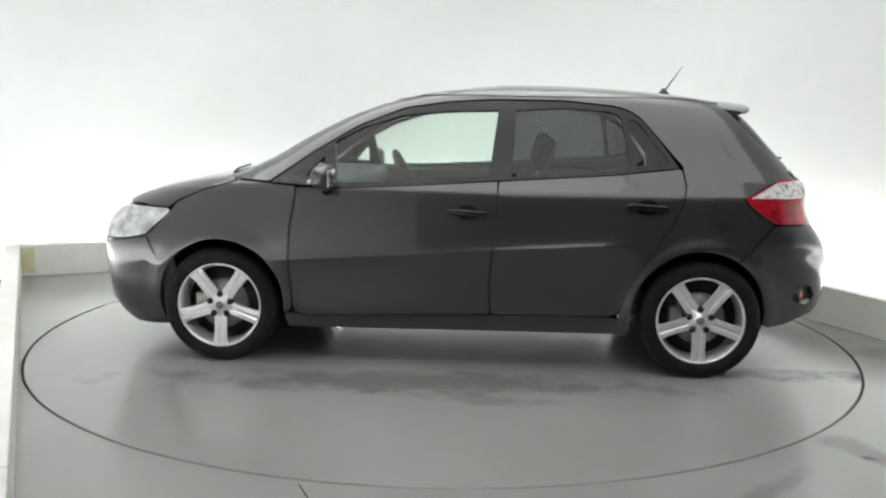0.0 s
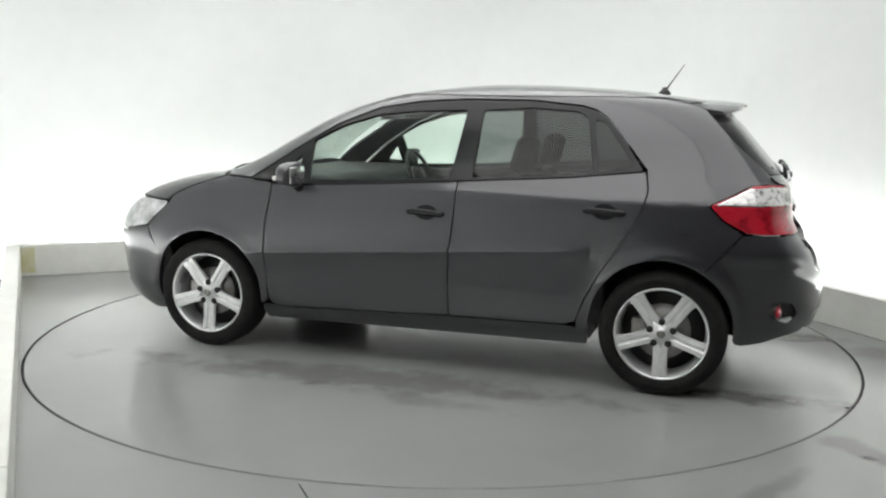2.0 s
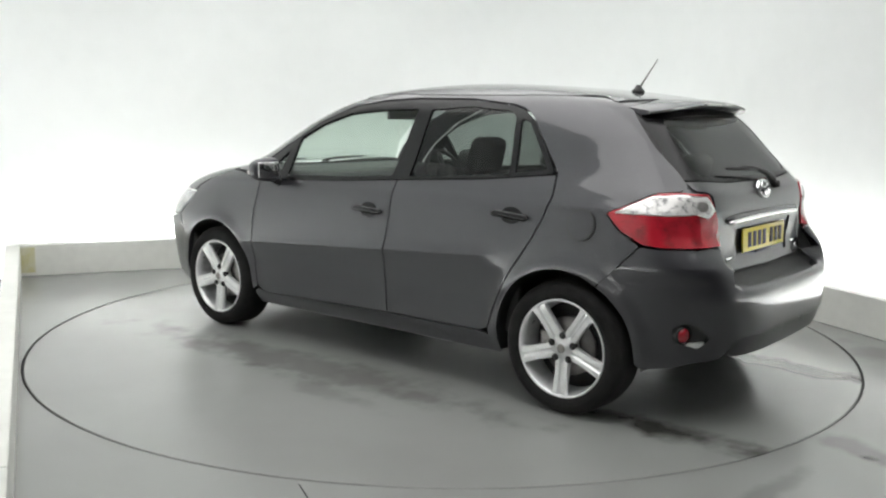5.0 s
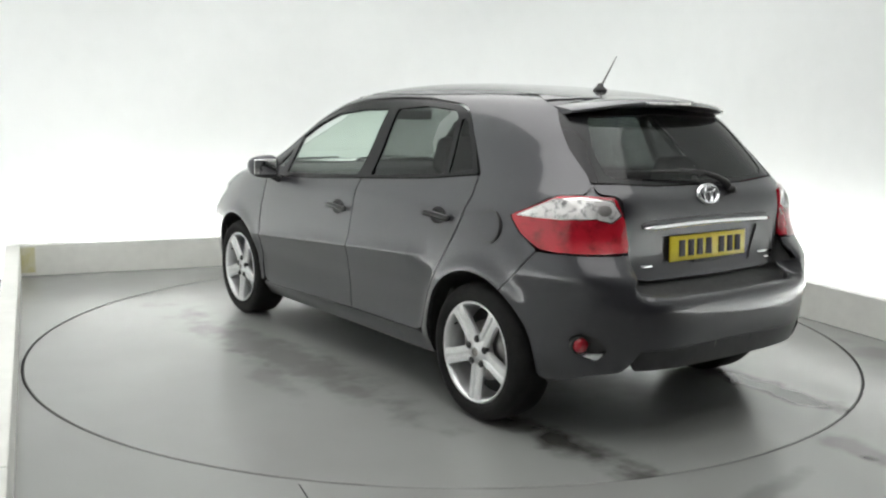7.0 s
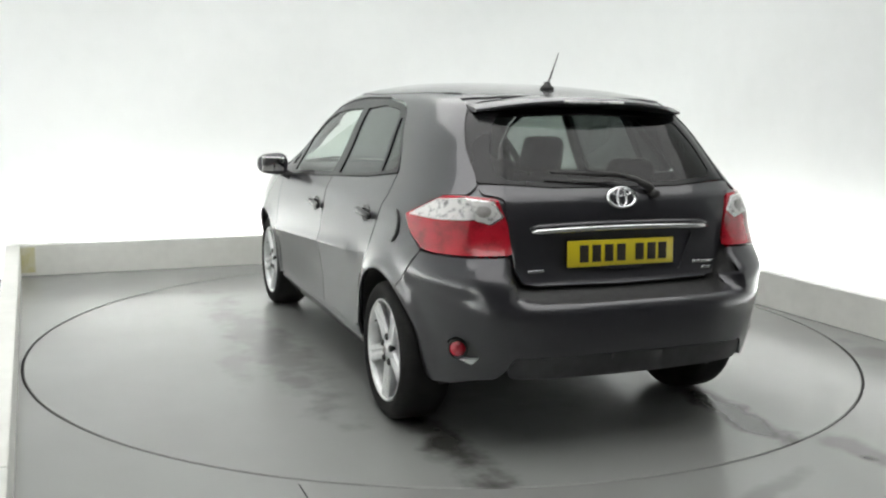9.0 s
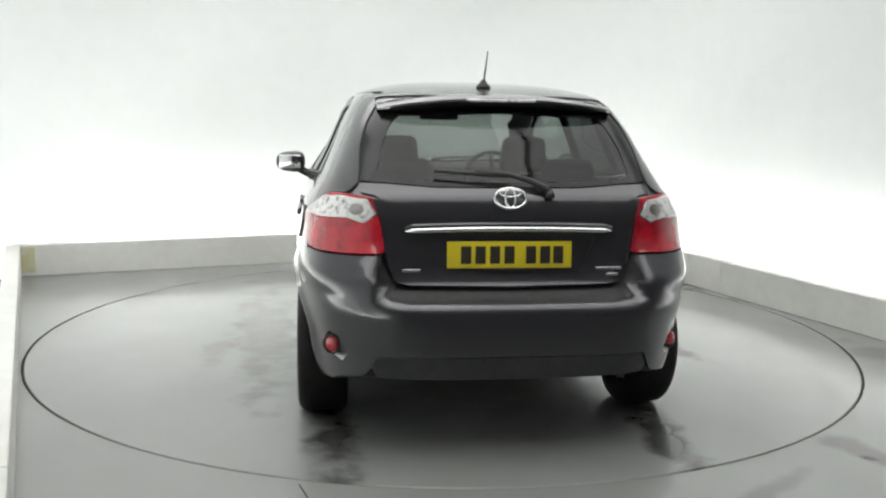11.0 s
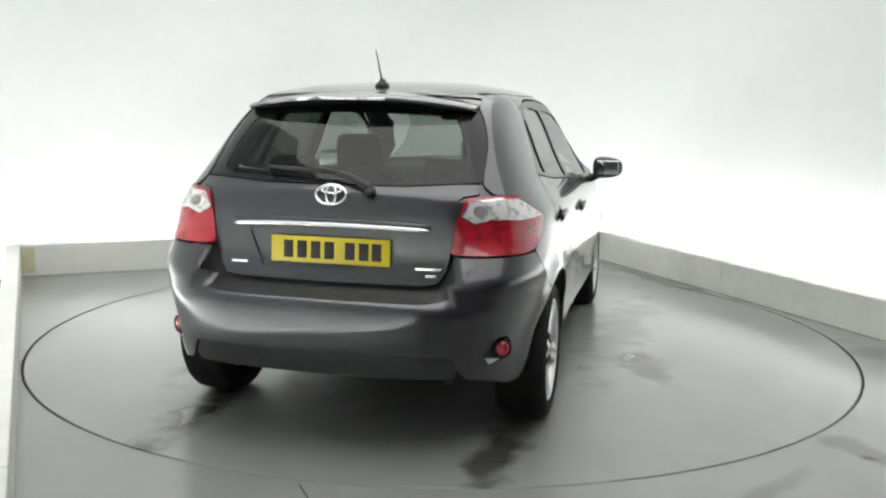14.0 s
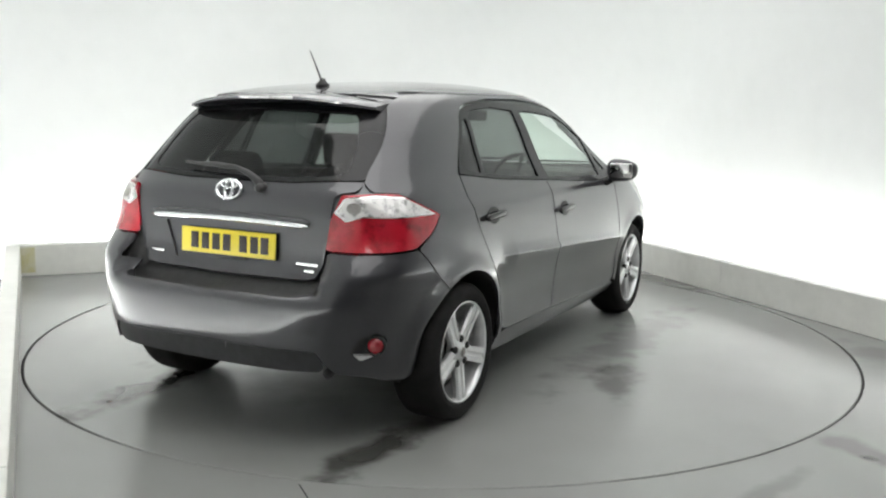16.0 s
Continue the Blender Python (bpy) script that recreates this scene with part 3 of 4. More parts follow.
    # fuel flap on the left flank
    if s > 0:
        panel("fuel_flap", [(-0.079 + 0.063 * math.cos(a), 0.884 + 0.065 * math.sin(a)) for a in np.linspace(0, 2 * math.pi, 28)[:-1]], M, PAINT, car, step=0.02, depth=0.006, offset=0.0095)
        panel("fuel_flap_seam", [(-0.079 + 0.0705 * math.cos(a), 0.884 + 0.0725 * math.sin(a)) for a in np.linspace(0, 2 * math.pi, 28)[:-1]], M, BLACK, car, step=0.02, depth=0.008, offset=0.008)
    # dark inner body behind the joints, and arch lips
    inner = [(3.05, 0.20), (3.05, 0.62), (2.6, 0.86), (2.2, 0.93), (1.1, 0.98), (0.1, 1.03), (-0.30, 0.98), (-0.34, 0.30)] + arc(0.012, 0.322, ARCH_R + 0.006, 176, 4, 26) + arc(2.59, 0.322, ARCH_R + 0.006, 176, 4, 26)
    panel("inner_side", inner, M, BLACK, car, step=0.05, depth=0.03, offset=-0.022, smooth=0, label="black inner body panel")
    for ax in (0.012, 2.6):
        bm = bmesh.new()
        n, rows = 28, []
        for i in range(n + 1):
            a = radians(-14 + 208 * i / n)
            x, z = ax + (ARCH_R + 0.012) * math.cos(a), 0.315 + (ARCH_R + 0.012) * math.sin(a)
            y = float(side_y(x, max(z, 0.14))) - 0.026
            rows.append([bm.verts.new((x - CX, s * yy - CY, z)) for yy in (y, 0.62, 0.45)] + [bm.verts.new((ax + (x - ax) * 0.2 - CX, s * 0.45 - CY, 0.315 + (z - 0.315) * 0.2))])
        for p, q in zip(rows, rows[1:]):
            for k in range(3):
                bm.faces.new((p[k], p[k + 1], q[k + 1], q[k]))
        part("wheel_housing", bm, BLACK, car, "black plastic wheel housing")

# ---------------------------------------------------------------- roof, bonnet, screens
roof_edge = [(x, float(side_y(x, ROOF_Z - 0.006))) for x in (1.53, 1.4, 1.1, 0.8, 0.5, 0.2, 0.05)]
roof_half = [(1.72, 0.0), (1.71, 0.25), (1.66, 0.43), (1.58, 0.53)] + roof_edge + [(-0.045, 0.525), (-0.11, 0.43), (-0.13, 0.0)]
panel("roof", roof_half + [(x, -y) for x, y in reversed(roof_half) if y > 0], on_top(1.25), PAINT, car, step=0.03, offset=0.0025, smooth=1)
for s in (1, -1):
    panel("roof_seam", [(1.53, s * 0.44), (0.0, s * 0.44), (0.0, s * 0.448), (1.53, s * 0.448)], on_top(1.25), PAINT, car, step=0.05, depth=0.006, offset=0.0012, smooth=0)
for s in (1, -1):
    panel("roof_corner", [(x, s * y) for x, y in ((0.12, 0.38), (0.12, 0.54), (0.0, 0.56), (-0.09, 0.55), (-0.13, 0.50), (-0.14, 0.36))], on_top(1.2), PAINT, car, step=0.03, offset=-0.004, smooth=1)
hood_side = [(x, float(side_y(x, z)) - 0.003) for x, z in ((3.15, 0.835), (3.0, 0.832), (2.885, 0.828), (2.843, 0.864), (2.702, 0.927), (2.583, 0.964), (2.52, 0.985))]
hood_half = [(3.29, 0.0), (3.275, 0.30), (3.23, 0.50)] + hood_side + [(2.64, 0.45), (2.70, 0.0)]
panel("bonnet", hood_half + [(x, -y) for x, y in reversed(hood_half) if y > 0], on_top(0.6), PAINT, car, step=0.03, smooth=1)
panel("bonnet_underside", [(2.55 + (x - 2.55) * 1.0, y * 0.985) for x, y in [(3.36, 0.0), (3.34, 0.30), (3.28, 0.52)] + hood_side[:-1] + [(2.60, 0.5), (2.68, 0.0)]]
      + [(x, -y * 0.985) for x, y in reversed([(3.34, 0.30), (3.28, 0.52)] + hood_side[:-1] + [(2.60, 0.5)])], on_top(0.5), BLACK, car, step=0.05, depth=0.02, offset=-0.020, smooth=0, label="black inner bonnet panel")
nose_in = [(-1.0, 0.22), (-1.0, 0.70), (-0.5, 0.78), (0.5, 0.78), (1.0, 0.70), (1.0, 0.22)]
panel("inner_nose", [(a * 0.8, z) for a, z in nose_in], on_polar(2.3, 0), BLACK, car, step=0.05, depth=0.02, offset=-0.035, smooth=0, label="black inner nose panel")
cowl_half = [(2.69, 0.0), (2.63, 0.45), (2.52, 0.76), (2.46, 0.74), (2.55, 0.45), (2.60, 0.0)]
panel("scuttle", cowl_half + [(x, -y) for x, y in reversed(cowl_half) if y > 0], on_top(0.6), BLACK, car, step=0.03, offset=-0.012, label="black scuttle panel under the windscreen")


def side3(pts):
    return [(x, float(side_y(x, z)), z) for x, z in pts]


ws = [(2.62, 0.0, 1.02), (2.58, 0.3, 1.015)] + side3([(2.520, 1.003), (2.295, 1.147), (2.044, 1.297), (1.812, 1.397)]) + [(1.775, 0.45, 1.412), (1.775, 0.3, 1.425), (1.775, 0.0, 1.428)]
wl = polar(1.0, 0, ws, -1)
panel("windscreen", wl + [(-u, v) for u, v in reversed(wl[:-1]) if u > 1e-6], on_polar(1.0, 0), GLASS, car, step=0.04, depth=0.005, offset=-0.003, smooth=0).visible_shadow = False

tg = mirrored([(0.0, 1.072), (0.30, 1.074), (0.50, 1.088), (0.600, 1.090), (0.616, 1.080), (0.610, 1.054), (0.550, 1.046), (0.530, 1.030), (0.527, 0.93), (0.510, 0.82), (0.495, 0.752), (0.465, 0.696), (0.41, 0.687), (0.0, 0.681)][::1])
recess = mirrored([(0.0, 0.882), (0.36, 0.880), (0.33, 0.80), (0.295, 0.722), (0.0, 0.718)])
tailgate = panel("tailgate", tg, on_end(True), PAINT, car, [recess], step=0.022, depth=0.02, smooth=1)
panel("plate_recess", [(y * 1.05, 0.803 + (z - 0.803) * 1.06) for y, z in recess], on_end(True), PAINT, tailgate, step=0.03, depth=0.002, offset=-0.009, label="recessed number plate panel")
hatch_edge = [(float(side_y(x, z)) + 0.010, z) for x, z in ((-0.455, 1.100), (-0.413, 1.135), (-0.360, 1.180), (-0.301, 1.231), (-0.219, 1.318), (-0.14, 1.400))]
rg = mirrored([(0.0, 1.080), (0.30, 1.082), (0.50, 1.096)] + hatch_edge + [(0.0, 1.425)])
rgi = mirrored([(0.0, 1.098), (0.30, 1.100), (0.49, 1.112), (0.535, 1.135), (0.520, 1.231), (0.475, 1.330), (0.44, 1.370), (0.0, 1.384)])
rear_window = panel("rear_window", rg, on_end(True), TRIM, car, [rgi], step=0.03, depth=0.01, offset=-0.005, smooth=1, label="rear window with a black border")
panel("pane", [(y * 1.01, 1.24 + (z - 1.24) * 1.01) for y, z in rgi], on_end(True), PRIVACY, rear_window, step=0.04, depth=0.003, offset=-0.008, smooth=1).visible_shadow = False

# ---------------------------------------------------------------- bumpers
bump = [(y, z) for y, z in ((0.0, 0.630), (0.43, 0.634), (0.515, 0.652), (0.550, 0.72), (0.528, 0.806))]
b3 = [(float(end_x(y, z, True)), y, z) for y, z in bump] + side3([(-0.55, 0.806), (-0.43, 0.808), (-0.358, 0.811), (-0.258, 0.698), (-0.176, 0.616)] + [p for p in arc(0.012, 0.322, ARCH_R, 125, 188, 14)] + [(-0.37, 0.255), (-0.47, 0.270), (-0.55, 0.30)])
b3 += [(float(end_x(y, z, True)), y, z) for y, z in ((0.60, 0.325), (0.575, 0.36), (0.545, 0.42), (0.0, 0.425))]
bl = polar(0.3, 0, b3, 0)
full = bl + [(2 * math.pi * 0.8 - u, v) for u, v in reversed(bl) if abs(u - math.pi * 0.8) > 1e-4]
pods = []
for s in (1, -1):
    pod = [(-0.548 + 0, s * 0.735, 0.492), (-0.505, s * 0.762, 0.458), (-0.520, s * 0.755, 0.400), (-0.600, s * 0.69, 0.372), (-0.625, s * 0.655, 0.420), (-0.60, s * 0.69, 0.475)]
    pods.append(polar(0.3, 0, pod, 0))
rear_bumper = panel("rear_bumper", full, on_polar(0.3, 0), PAINT, car, pods, step=0.024, depth=0.03, smooth=1)
for s, pod in zip((1, -1), pods):
    c = np.mean(pod, 0)
    p0 = panel("lamp_pocket", [(c[0] + (u - c[0]) * 1.05, c[1] + (v - c[1]) * 1.05) for u, v in pod], on_polar(0.3, 0), BLACK, rear_bumper, step=0.02, depth=0.002, offset=-0.022, label="black pocket round the fog lamp")
    lamp = part("fog_lamp", lathe([(0, 0.014), (0.020, 0.012), (0.031, 0.004), (0.034, -0.004), (0.034, -0.05), (0, -0.05)], 28, "X"), RED, rear_bumper, "round red rear fog lamp", True, at(-0.540, s * 0.724, 0.432, 0, 0, 180 - s * 28))
    part("lamp_bezel", lathe([(0.034, 0.004), (0.040, 0.006), (0.043, 0.0), (0.043, -0.05)], 28, "X"), BLACK, lamp)
    panel("pocket_blade", polar(0.3, 0, [(-0.515, s * 0.755, 0.398), (-0.60, s * 0.69, 0.372), (-0.618, s * 0.665, 0.400), (-0.575, s * 0.712, 0.392)], 0), on_polar(0.3, 0), ALLOY, rear_bumper, step=0.015, depth=0.02, offset=-0.004, label="silver blade under the fog lamp")
panel("valance", mirrored([(0.0, 0.420), (0.542, 0.415), (0.57, 0.356), (0.55, 0.325), (0.0, 0.318)]), on_end(True), VALANCE, rear_bumper, step=0.03, depth=0.05, offset=-0.006, label="dark satin lower valance")
# its black also paints in the shade of the gap between tailgate and bumper
panel("inner_tail", mirrored([(0.0, 1.06), (0.50, 1.05), (0.62, 0.95), (0.68, 0.70), (0.66, 0.34), (0.0, 0.34)]), on_end(True), BLACK, car, step=0.05, depth=0.03, offset=-0.035, smooth=0, label="black inner tail panel, also the painted shade under the tailgate")

fb = [(3.36, 0.0, 0.640)] + [(float(end_x(y, z, False)), y, z) for y, z in ((0.45, 0.640), (0.62, 0.625))] + side3([(3.20, 0.632), (3.10, 0.652), (3.008, 0.668)] + arc(2.59, 0.322, ARCH_R, 26, -26, 12)) + side3([(3.05, 0.15)]) + [(float(end_x(y, 0.16, False)), y, 0.16) for y in (0.45, 0.0)]
fl = polar(2.3, 0, fb, -2)
vent = [(u * 0.8, z) for u, z in ((-0.42, 0.35), (0.42, 0.35), (0.46, 0.22), (-0.46, 0.22))]
front_bumper = panel("front_bumper", fl + [(-u, v) for u, v in reversed(fl) if u > 1e-6], on_polar(2.3, 0), PAINT, car, [vent], step=0.028, depth=0.03, smooth=1)
panel("grille", [(u * 1.03, z) for u, z in vent], on_polar(2.3, 0), BLACK, front_bumper, step=0.04, offset=-0.02, label="black lower grille")
for s in (1, -1):
    lamp = [(3.30, s * 0.60, 0.640), (3.315, s * 0.58, 0.70), (3.27, s * 0.565, 0.79), (3.15, s * 0.65, 0.832), (2.882, s * 0.795, 0.826), (2.872, s * 0.79, 0.806), (2.998, s * 0.80, 0.684), (3.12, s * 0.77, 0.658)]
    h = panel("headlamp", polar(2.6, 0, lamp, -3), on_polar(2.6, 0), HEADLAMP, car, step=0.02, depth=0.03, offset=-0.002, smooth=1, label="clear glazed headlamp")
    panel("fog_light", [(s * (0.56 + 0.045 * math.cos(a)) * 0.8, 0.315 + 0.035 * math.sin(a)) for a in np.linspace(0, 2 * math.pi, 20)[:-1]], on_polar(2.3, 0), HEADLAMP, front_bumper, step=0.02, depth=0.01, offset=0.004, smooth=1, label="clear front fog light")

for s, y0 in ((1, 0.52), (-1, -0.06)):
    part("windscreen_wiper", tube([(2.60 - CX, y0 - CY, 1.006), (2.62 - CX, y0 - 0.12 - CY, 1.022), (2.645 - CX, y0 - 0.45 - CY, 1.026)], [0.011, 0.009, 0.006], 8), BLACK, car, "black windscreen wiper")

# ---------------------------------------------------------------- tail lamps
for s in (1, -1):
    K = polar(0.3, 0, [(-0.192, s * 0.819, 0.946), (-0.378, s * 0.72, 1.040), (-0.46, s * 0.672, 1.044), (-0.533, s * 0.555, 1.036), (-0.578, s * 0.534, 0.94), (-0.588, s * 0.518, 0.815), (-0.561, s * 0.626, 0.813),
                       (-0.43, s * 0.775, 0.815), (-0.36, s * 0.803, 0.822), (-0.262, s * 0.822, 0.878)], 0)
    rl = panel("tail_lamp", K, on_polar(0.3, 0), RED, car, step=0.018, depth=0.03, offset=0.006, smooth=1, label="red tail lamp with a clear upper lens")
    cl = polar(0.3, 0, [(-0.235, s * 0.81, 0.952), (-0.37, s * 0.735, 1.022), (-0.46, s * 0.675, 1.030), (-0.522, s * 0.572, 1.022), (-0.566, s * 0.552, 0.968), (-0.555, s * 0.60, 0.938), (-0.53, s * 0.655, 0.955), (-0.45, s * 0.76, 0.950)], 0)
    cm = np.mean(cl, 0)
    panel("chrome_edge", [(cm[0] + (u - cm[0]) * 1.05, cm[1] + (v - cm[1]) * 1.10) for u, v in cl], on_polar(0.3, 0), CHROME, rl, step=0.015, depth=0.002, offset=0.0078, smooth=1, label="bright edge round the clear lens")
    panel("lamp_corner", polar(0.3, 0, [(-0.36, s * 0.69, 1.10), (-0.50, s * 0.52, 1.09), (-0.56, s * 0.48, 1.04), (-0.57, s * 0.50, 0.90), (-0.45, s * 0.72, 0.90), (-0.34, s * 0.76, 1.0)], 0), on_polar(0.3, 0), PAINT, car, step=0.03, depth=0.004, offset=-0.009, smooth=1)
    panel("clear_lens", cl, on_polar(0.3, 0), CLEAR, rl, step=0.015, depth=0.004, offset=0.009, smooth=1, label="clear upper lens")
    pos = polar(0.3, 0, [(-0.525, s * 0.61, 0.985)], 0)[0]
    for r, o, mt, nm in ((0.040, 0.0115, CLEAR, "indicator_bowl"), (0.022, 0.0135, STEEL, "reflector_cup")):
        panel(nm, [(pos[0] + r * math.cos(a), pos[1] + r * math.sin(a)) for a in np.linspace(0, 2 * math.pi, 18)[:-1]], on_polar(0.3, 0), mt, rl, step=0.012, depth=0.004, offset=o, smooth=1)

# ---------------------------------------------------------------- spoiler, aerial, wiper, badge, plate
def spoiler():
    """Roof spoiler: a thin wing, thicker at its root."""
    bm = bmesh.new()
    cols = []
    for i in range(33):
        y = -0.525 + 1.05 * i / 32
        k = abs(y) / 0.525
        x0 = -0.085 + 0.05 * k ** 3
        x1 = -0.318 + 0.025 * k ** 2 + 0.07 * k ** 7
        drop = 0.046 * k ** 2.2
        zt0 = 1.4625 - drop
        zt1 = 1.444 - drop
        th = 0.034 * (1 - 0.4 * k ** 4)
        prof = [(x0 + 0.055, zt0 + 0.001), (x0, zt0), (x0 + (x1 - x0) * 0.5, zt0 - 0.006), (x1 + 0.012, zt1 + 0.001), (x1, zt1 - 0.006), (x1 + 0.004, zt1 - 0.016), (x1 + 0.05, zt1 - th), (x0 - 0.04, zt0 - th - 0.032), (x0 + 0.055, zt0 - th - 0.03)]
        cols.append([bm.verts.new((x - CX, y - CY, z)) for x, z in prof])
    m = len(cols[0])
    for p, q in zip(cols, cols[1:]):
        for k in range(m):
            bm.faces.new((p[k], p[(k + 1) % m], q[(k + 1) % m], q[k]))
    bm.faces.new(cols[0])
    bm.faces.new(list(reversed(cols[-1])))
    bmesh.ops.recalc_face_normals(bm, faces=bm.faces[:])
    for e in bm.edges:
        if e.calc_face_angle(0) > 0.7:
            e.smooth = False
    return bm


sp = part("spoiler", spoiler(), PAINT, car, "dark grey roof spoiler")
part("brake_light", box(-0.008, -0.15, -0.006, 0.008, 0.15, 0.006, 0.003), CLEAR, sp, "slim high brake light", True, at(-0.319, 0, 1.430))
aerial = part("aerial", tube([(0.125 - CX, -CY, 1.496), (0.102 - CX, -CY, 1.538), (0.022 - CX, -CY, 1.656)], [0.0055, 0.0045, 0.002], 10), BLACK, car, "thin black roof aerial")
part("aerial_base", lathe([(0, 0.03), (0.012, 0.028), (0.02, 0.012), (0.034, 0.0), (0.034, -0.012), (0, -0.012)], 20, "Z"), BLACK, aerial, "black rubber base", True, at(0.125, 0, 1.499))
wiper_pts = [(-0.556, -0.165, 1.052), (-0.556, -0.145, 1.075), (-0.545, -0.09, 1.105), (-0.527, 0.0, 1.130), (-0.515, 0.14, 1.142)]
wiper = part("rear_wiper", tube([(x - CX, y - CY, z) for x, y, z in wiper_pts], [0.020, 0.019, 0.013, 0.009, 0.007], 10), BLACK, car, "black rear wiper arm")
part("wiper_blade", tube([(-0.535 - CX, -0.08 - CY, 1.118), (-0.519 - CX, 0.12 - CY, 1.132), (-0.505 - CX, 0.305 - CY, 1.140)], [0.006, 0.009, 0.006], 8), BLACK, wiper, "black rubber wiper blade")
part("wiper_pivot", lathe([(0, 0.03), (0.016, 0.026), (0.022, 0.0), (0.022, -0.02), (0, -0.02)], 20, "X"), BLACK, wiper, "", True, at(-0.562, -0.165, 1.050, 0, 180))


def oval_ring(rx, rz, w, d, n=40):
    bm = bmesh.new()
    rows = []
    for i in range(n):
        a = 2 * math.pi * i / n
        c, s2 = math.cos(a), math.sin(a)
        rows.append([bm.verts.new((dx, (rx + dr) * c, (rz + dr) * s2)) for dr, dx in ((-w / 2, 0.004), (-w / 4, -d), (w / 4, -d), (w / 2, 0.004))])
    for i in range(n):
        p, q = rows[i], rows[(i + 1) % n]
        for k in range(3):
            bm.faces.new((p[k], q[k], q[k + 1], p[k + 1]))
    bmesh.ops.recalc_face_normals(bm, faces=bm.faces[:])
    return bm


badge = part("badge", oval_ring(0.066, 0.042, 0.013, 0.008), CHROME, tailgate, "oval chrome badge ring", True, at(-0.572, 0, 1.036, 0, 17))
part("badge_oval", oval_ring(0.021, 0.038, 0.010, 0.008), CHROME, badge, "", True, Matrix.Identity(4))
part("badge_bar", oval_ring(0.044, 0.015, 0.009, 0.008), CHROME, badge, "", True, pose(0, 0, 0.021))
strip_pts = [(float(end_x(y, 0.905, True)) - 0.016 - CX, y - CY, 0.905 + 0.008 * (1 - (y / 0.43) ** 2)) for y in np.linspace(-0.43, 0.43, 25)]
garnish = part("chrome_strip", tube(strip_pts, [0.004] + [0.012] * 23 + [0.004], 10), CHROME, tailgate, "chrome strip over the number plate")
part("garnish_shelf", tube([(x + 0.010, y, z + 0.014) for x, y, z in strip_pts], [0.006] + [0.016] * 23 + [0.006], 8), PAINT, tailgate)
plate = part("number_plate", box(-0.004, -0.26, -0.0555, 0.004, 0.26, 0.0555, 0.003), YELLOW, tailgate, "yellow number plate with dark bars", True, at(-0.588, 0, 0.806, 0, 3))
for k, yc in enumerate((0.182, 0.122, 0.062, 0.002, -0.088, -0.148, -0.203)):
    part("plate_bar", box(-0.0015, -0.021, -0.036, 0.0015, 0.021, 0.036, 0.001), INK, plate, "", True, pose(-0.0045, yc, 0))
part("plate_holder", box(-0.003, -0.10, -0.008, 0.003, 0.10, 0.008, 0.002), BLACK, plate, "", True, pose(-0.001, 0, -0.062))
for yc, w, z in ((0.405, 0.075, 0.742), (-0.42, 0.11, 0.748), (-0.435, 0.05, 0.722)):
    x = float(end_x(yc, z, True))
    part("name_bar", box(-0.003, -w / 2, -0.006, 0.003, w / 2, 0.006, 0.002), CHROME, tailgate, "small chrome lettering bar", True, at(x - 0.003, yc, z, 0, 3))


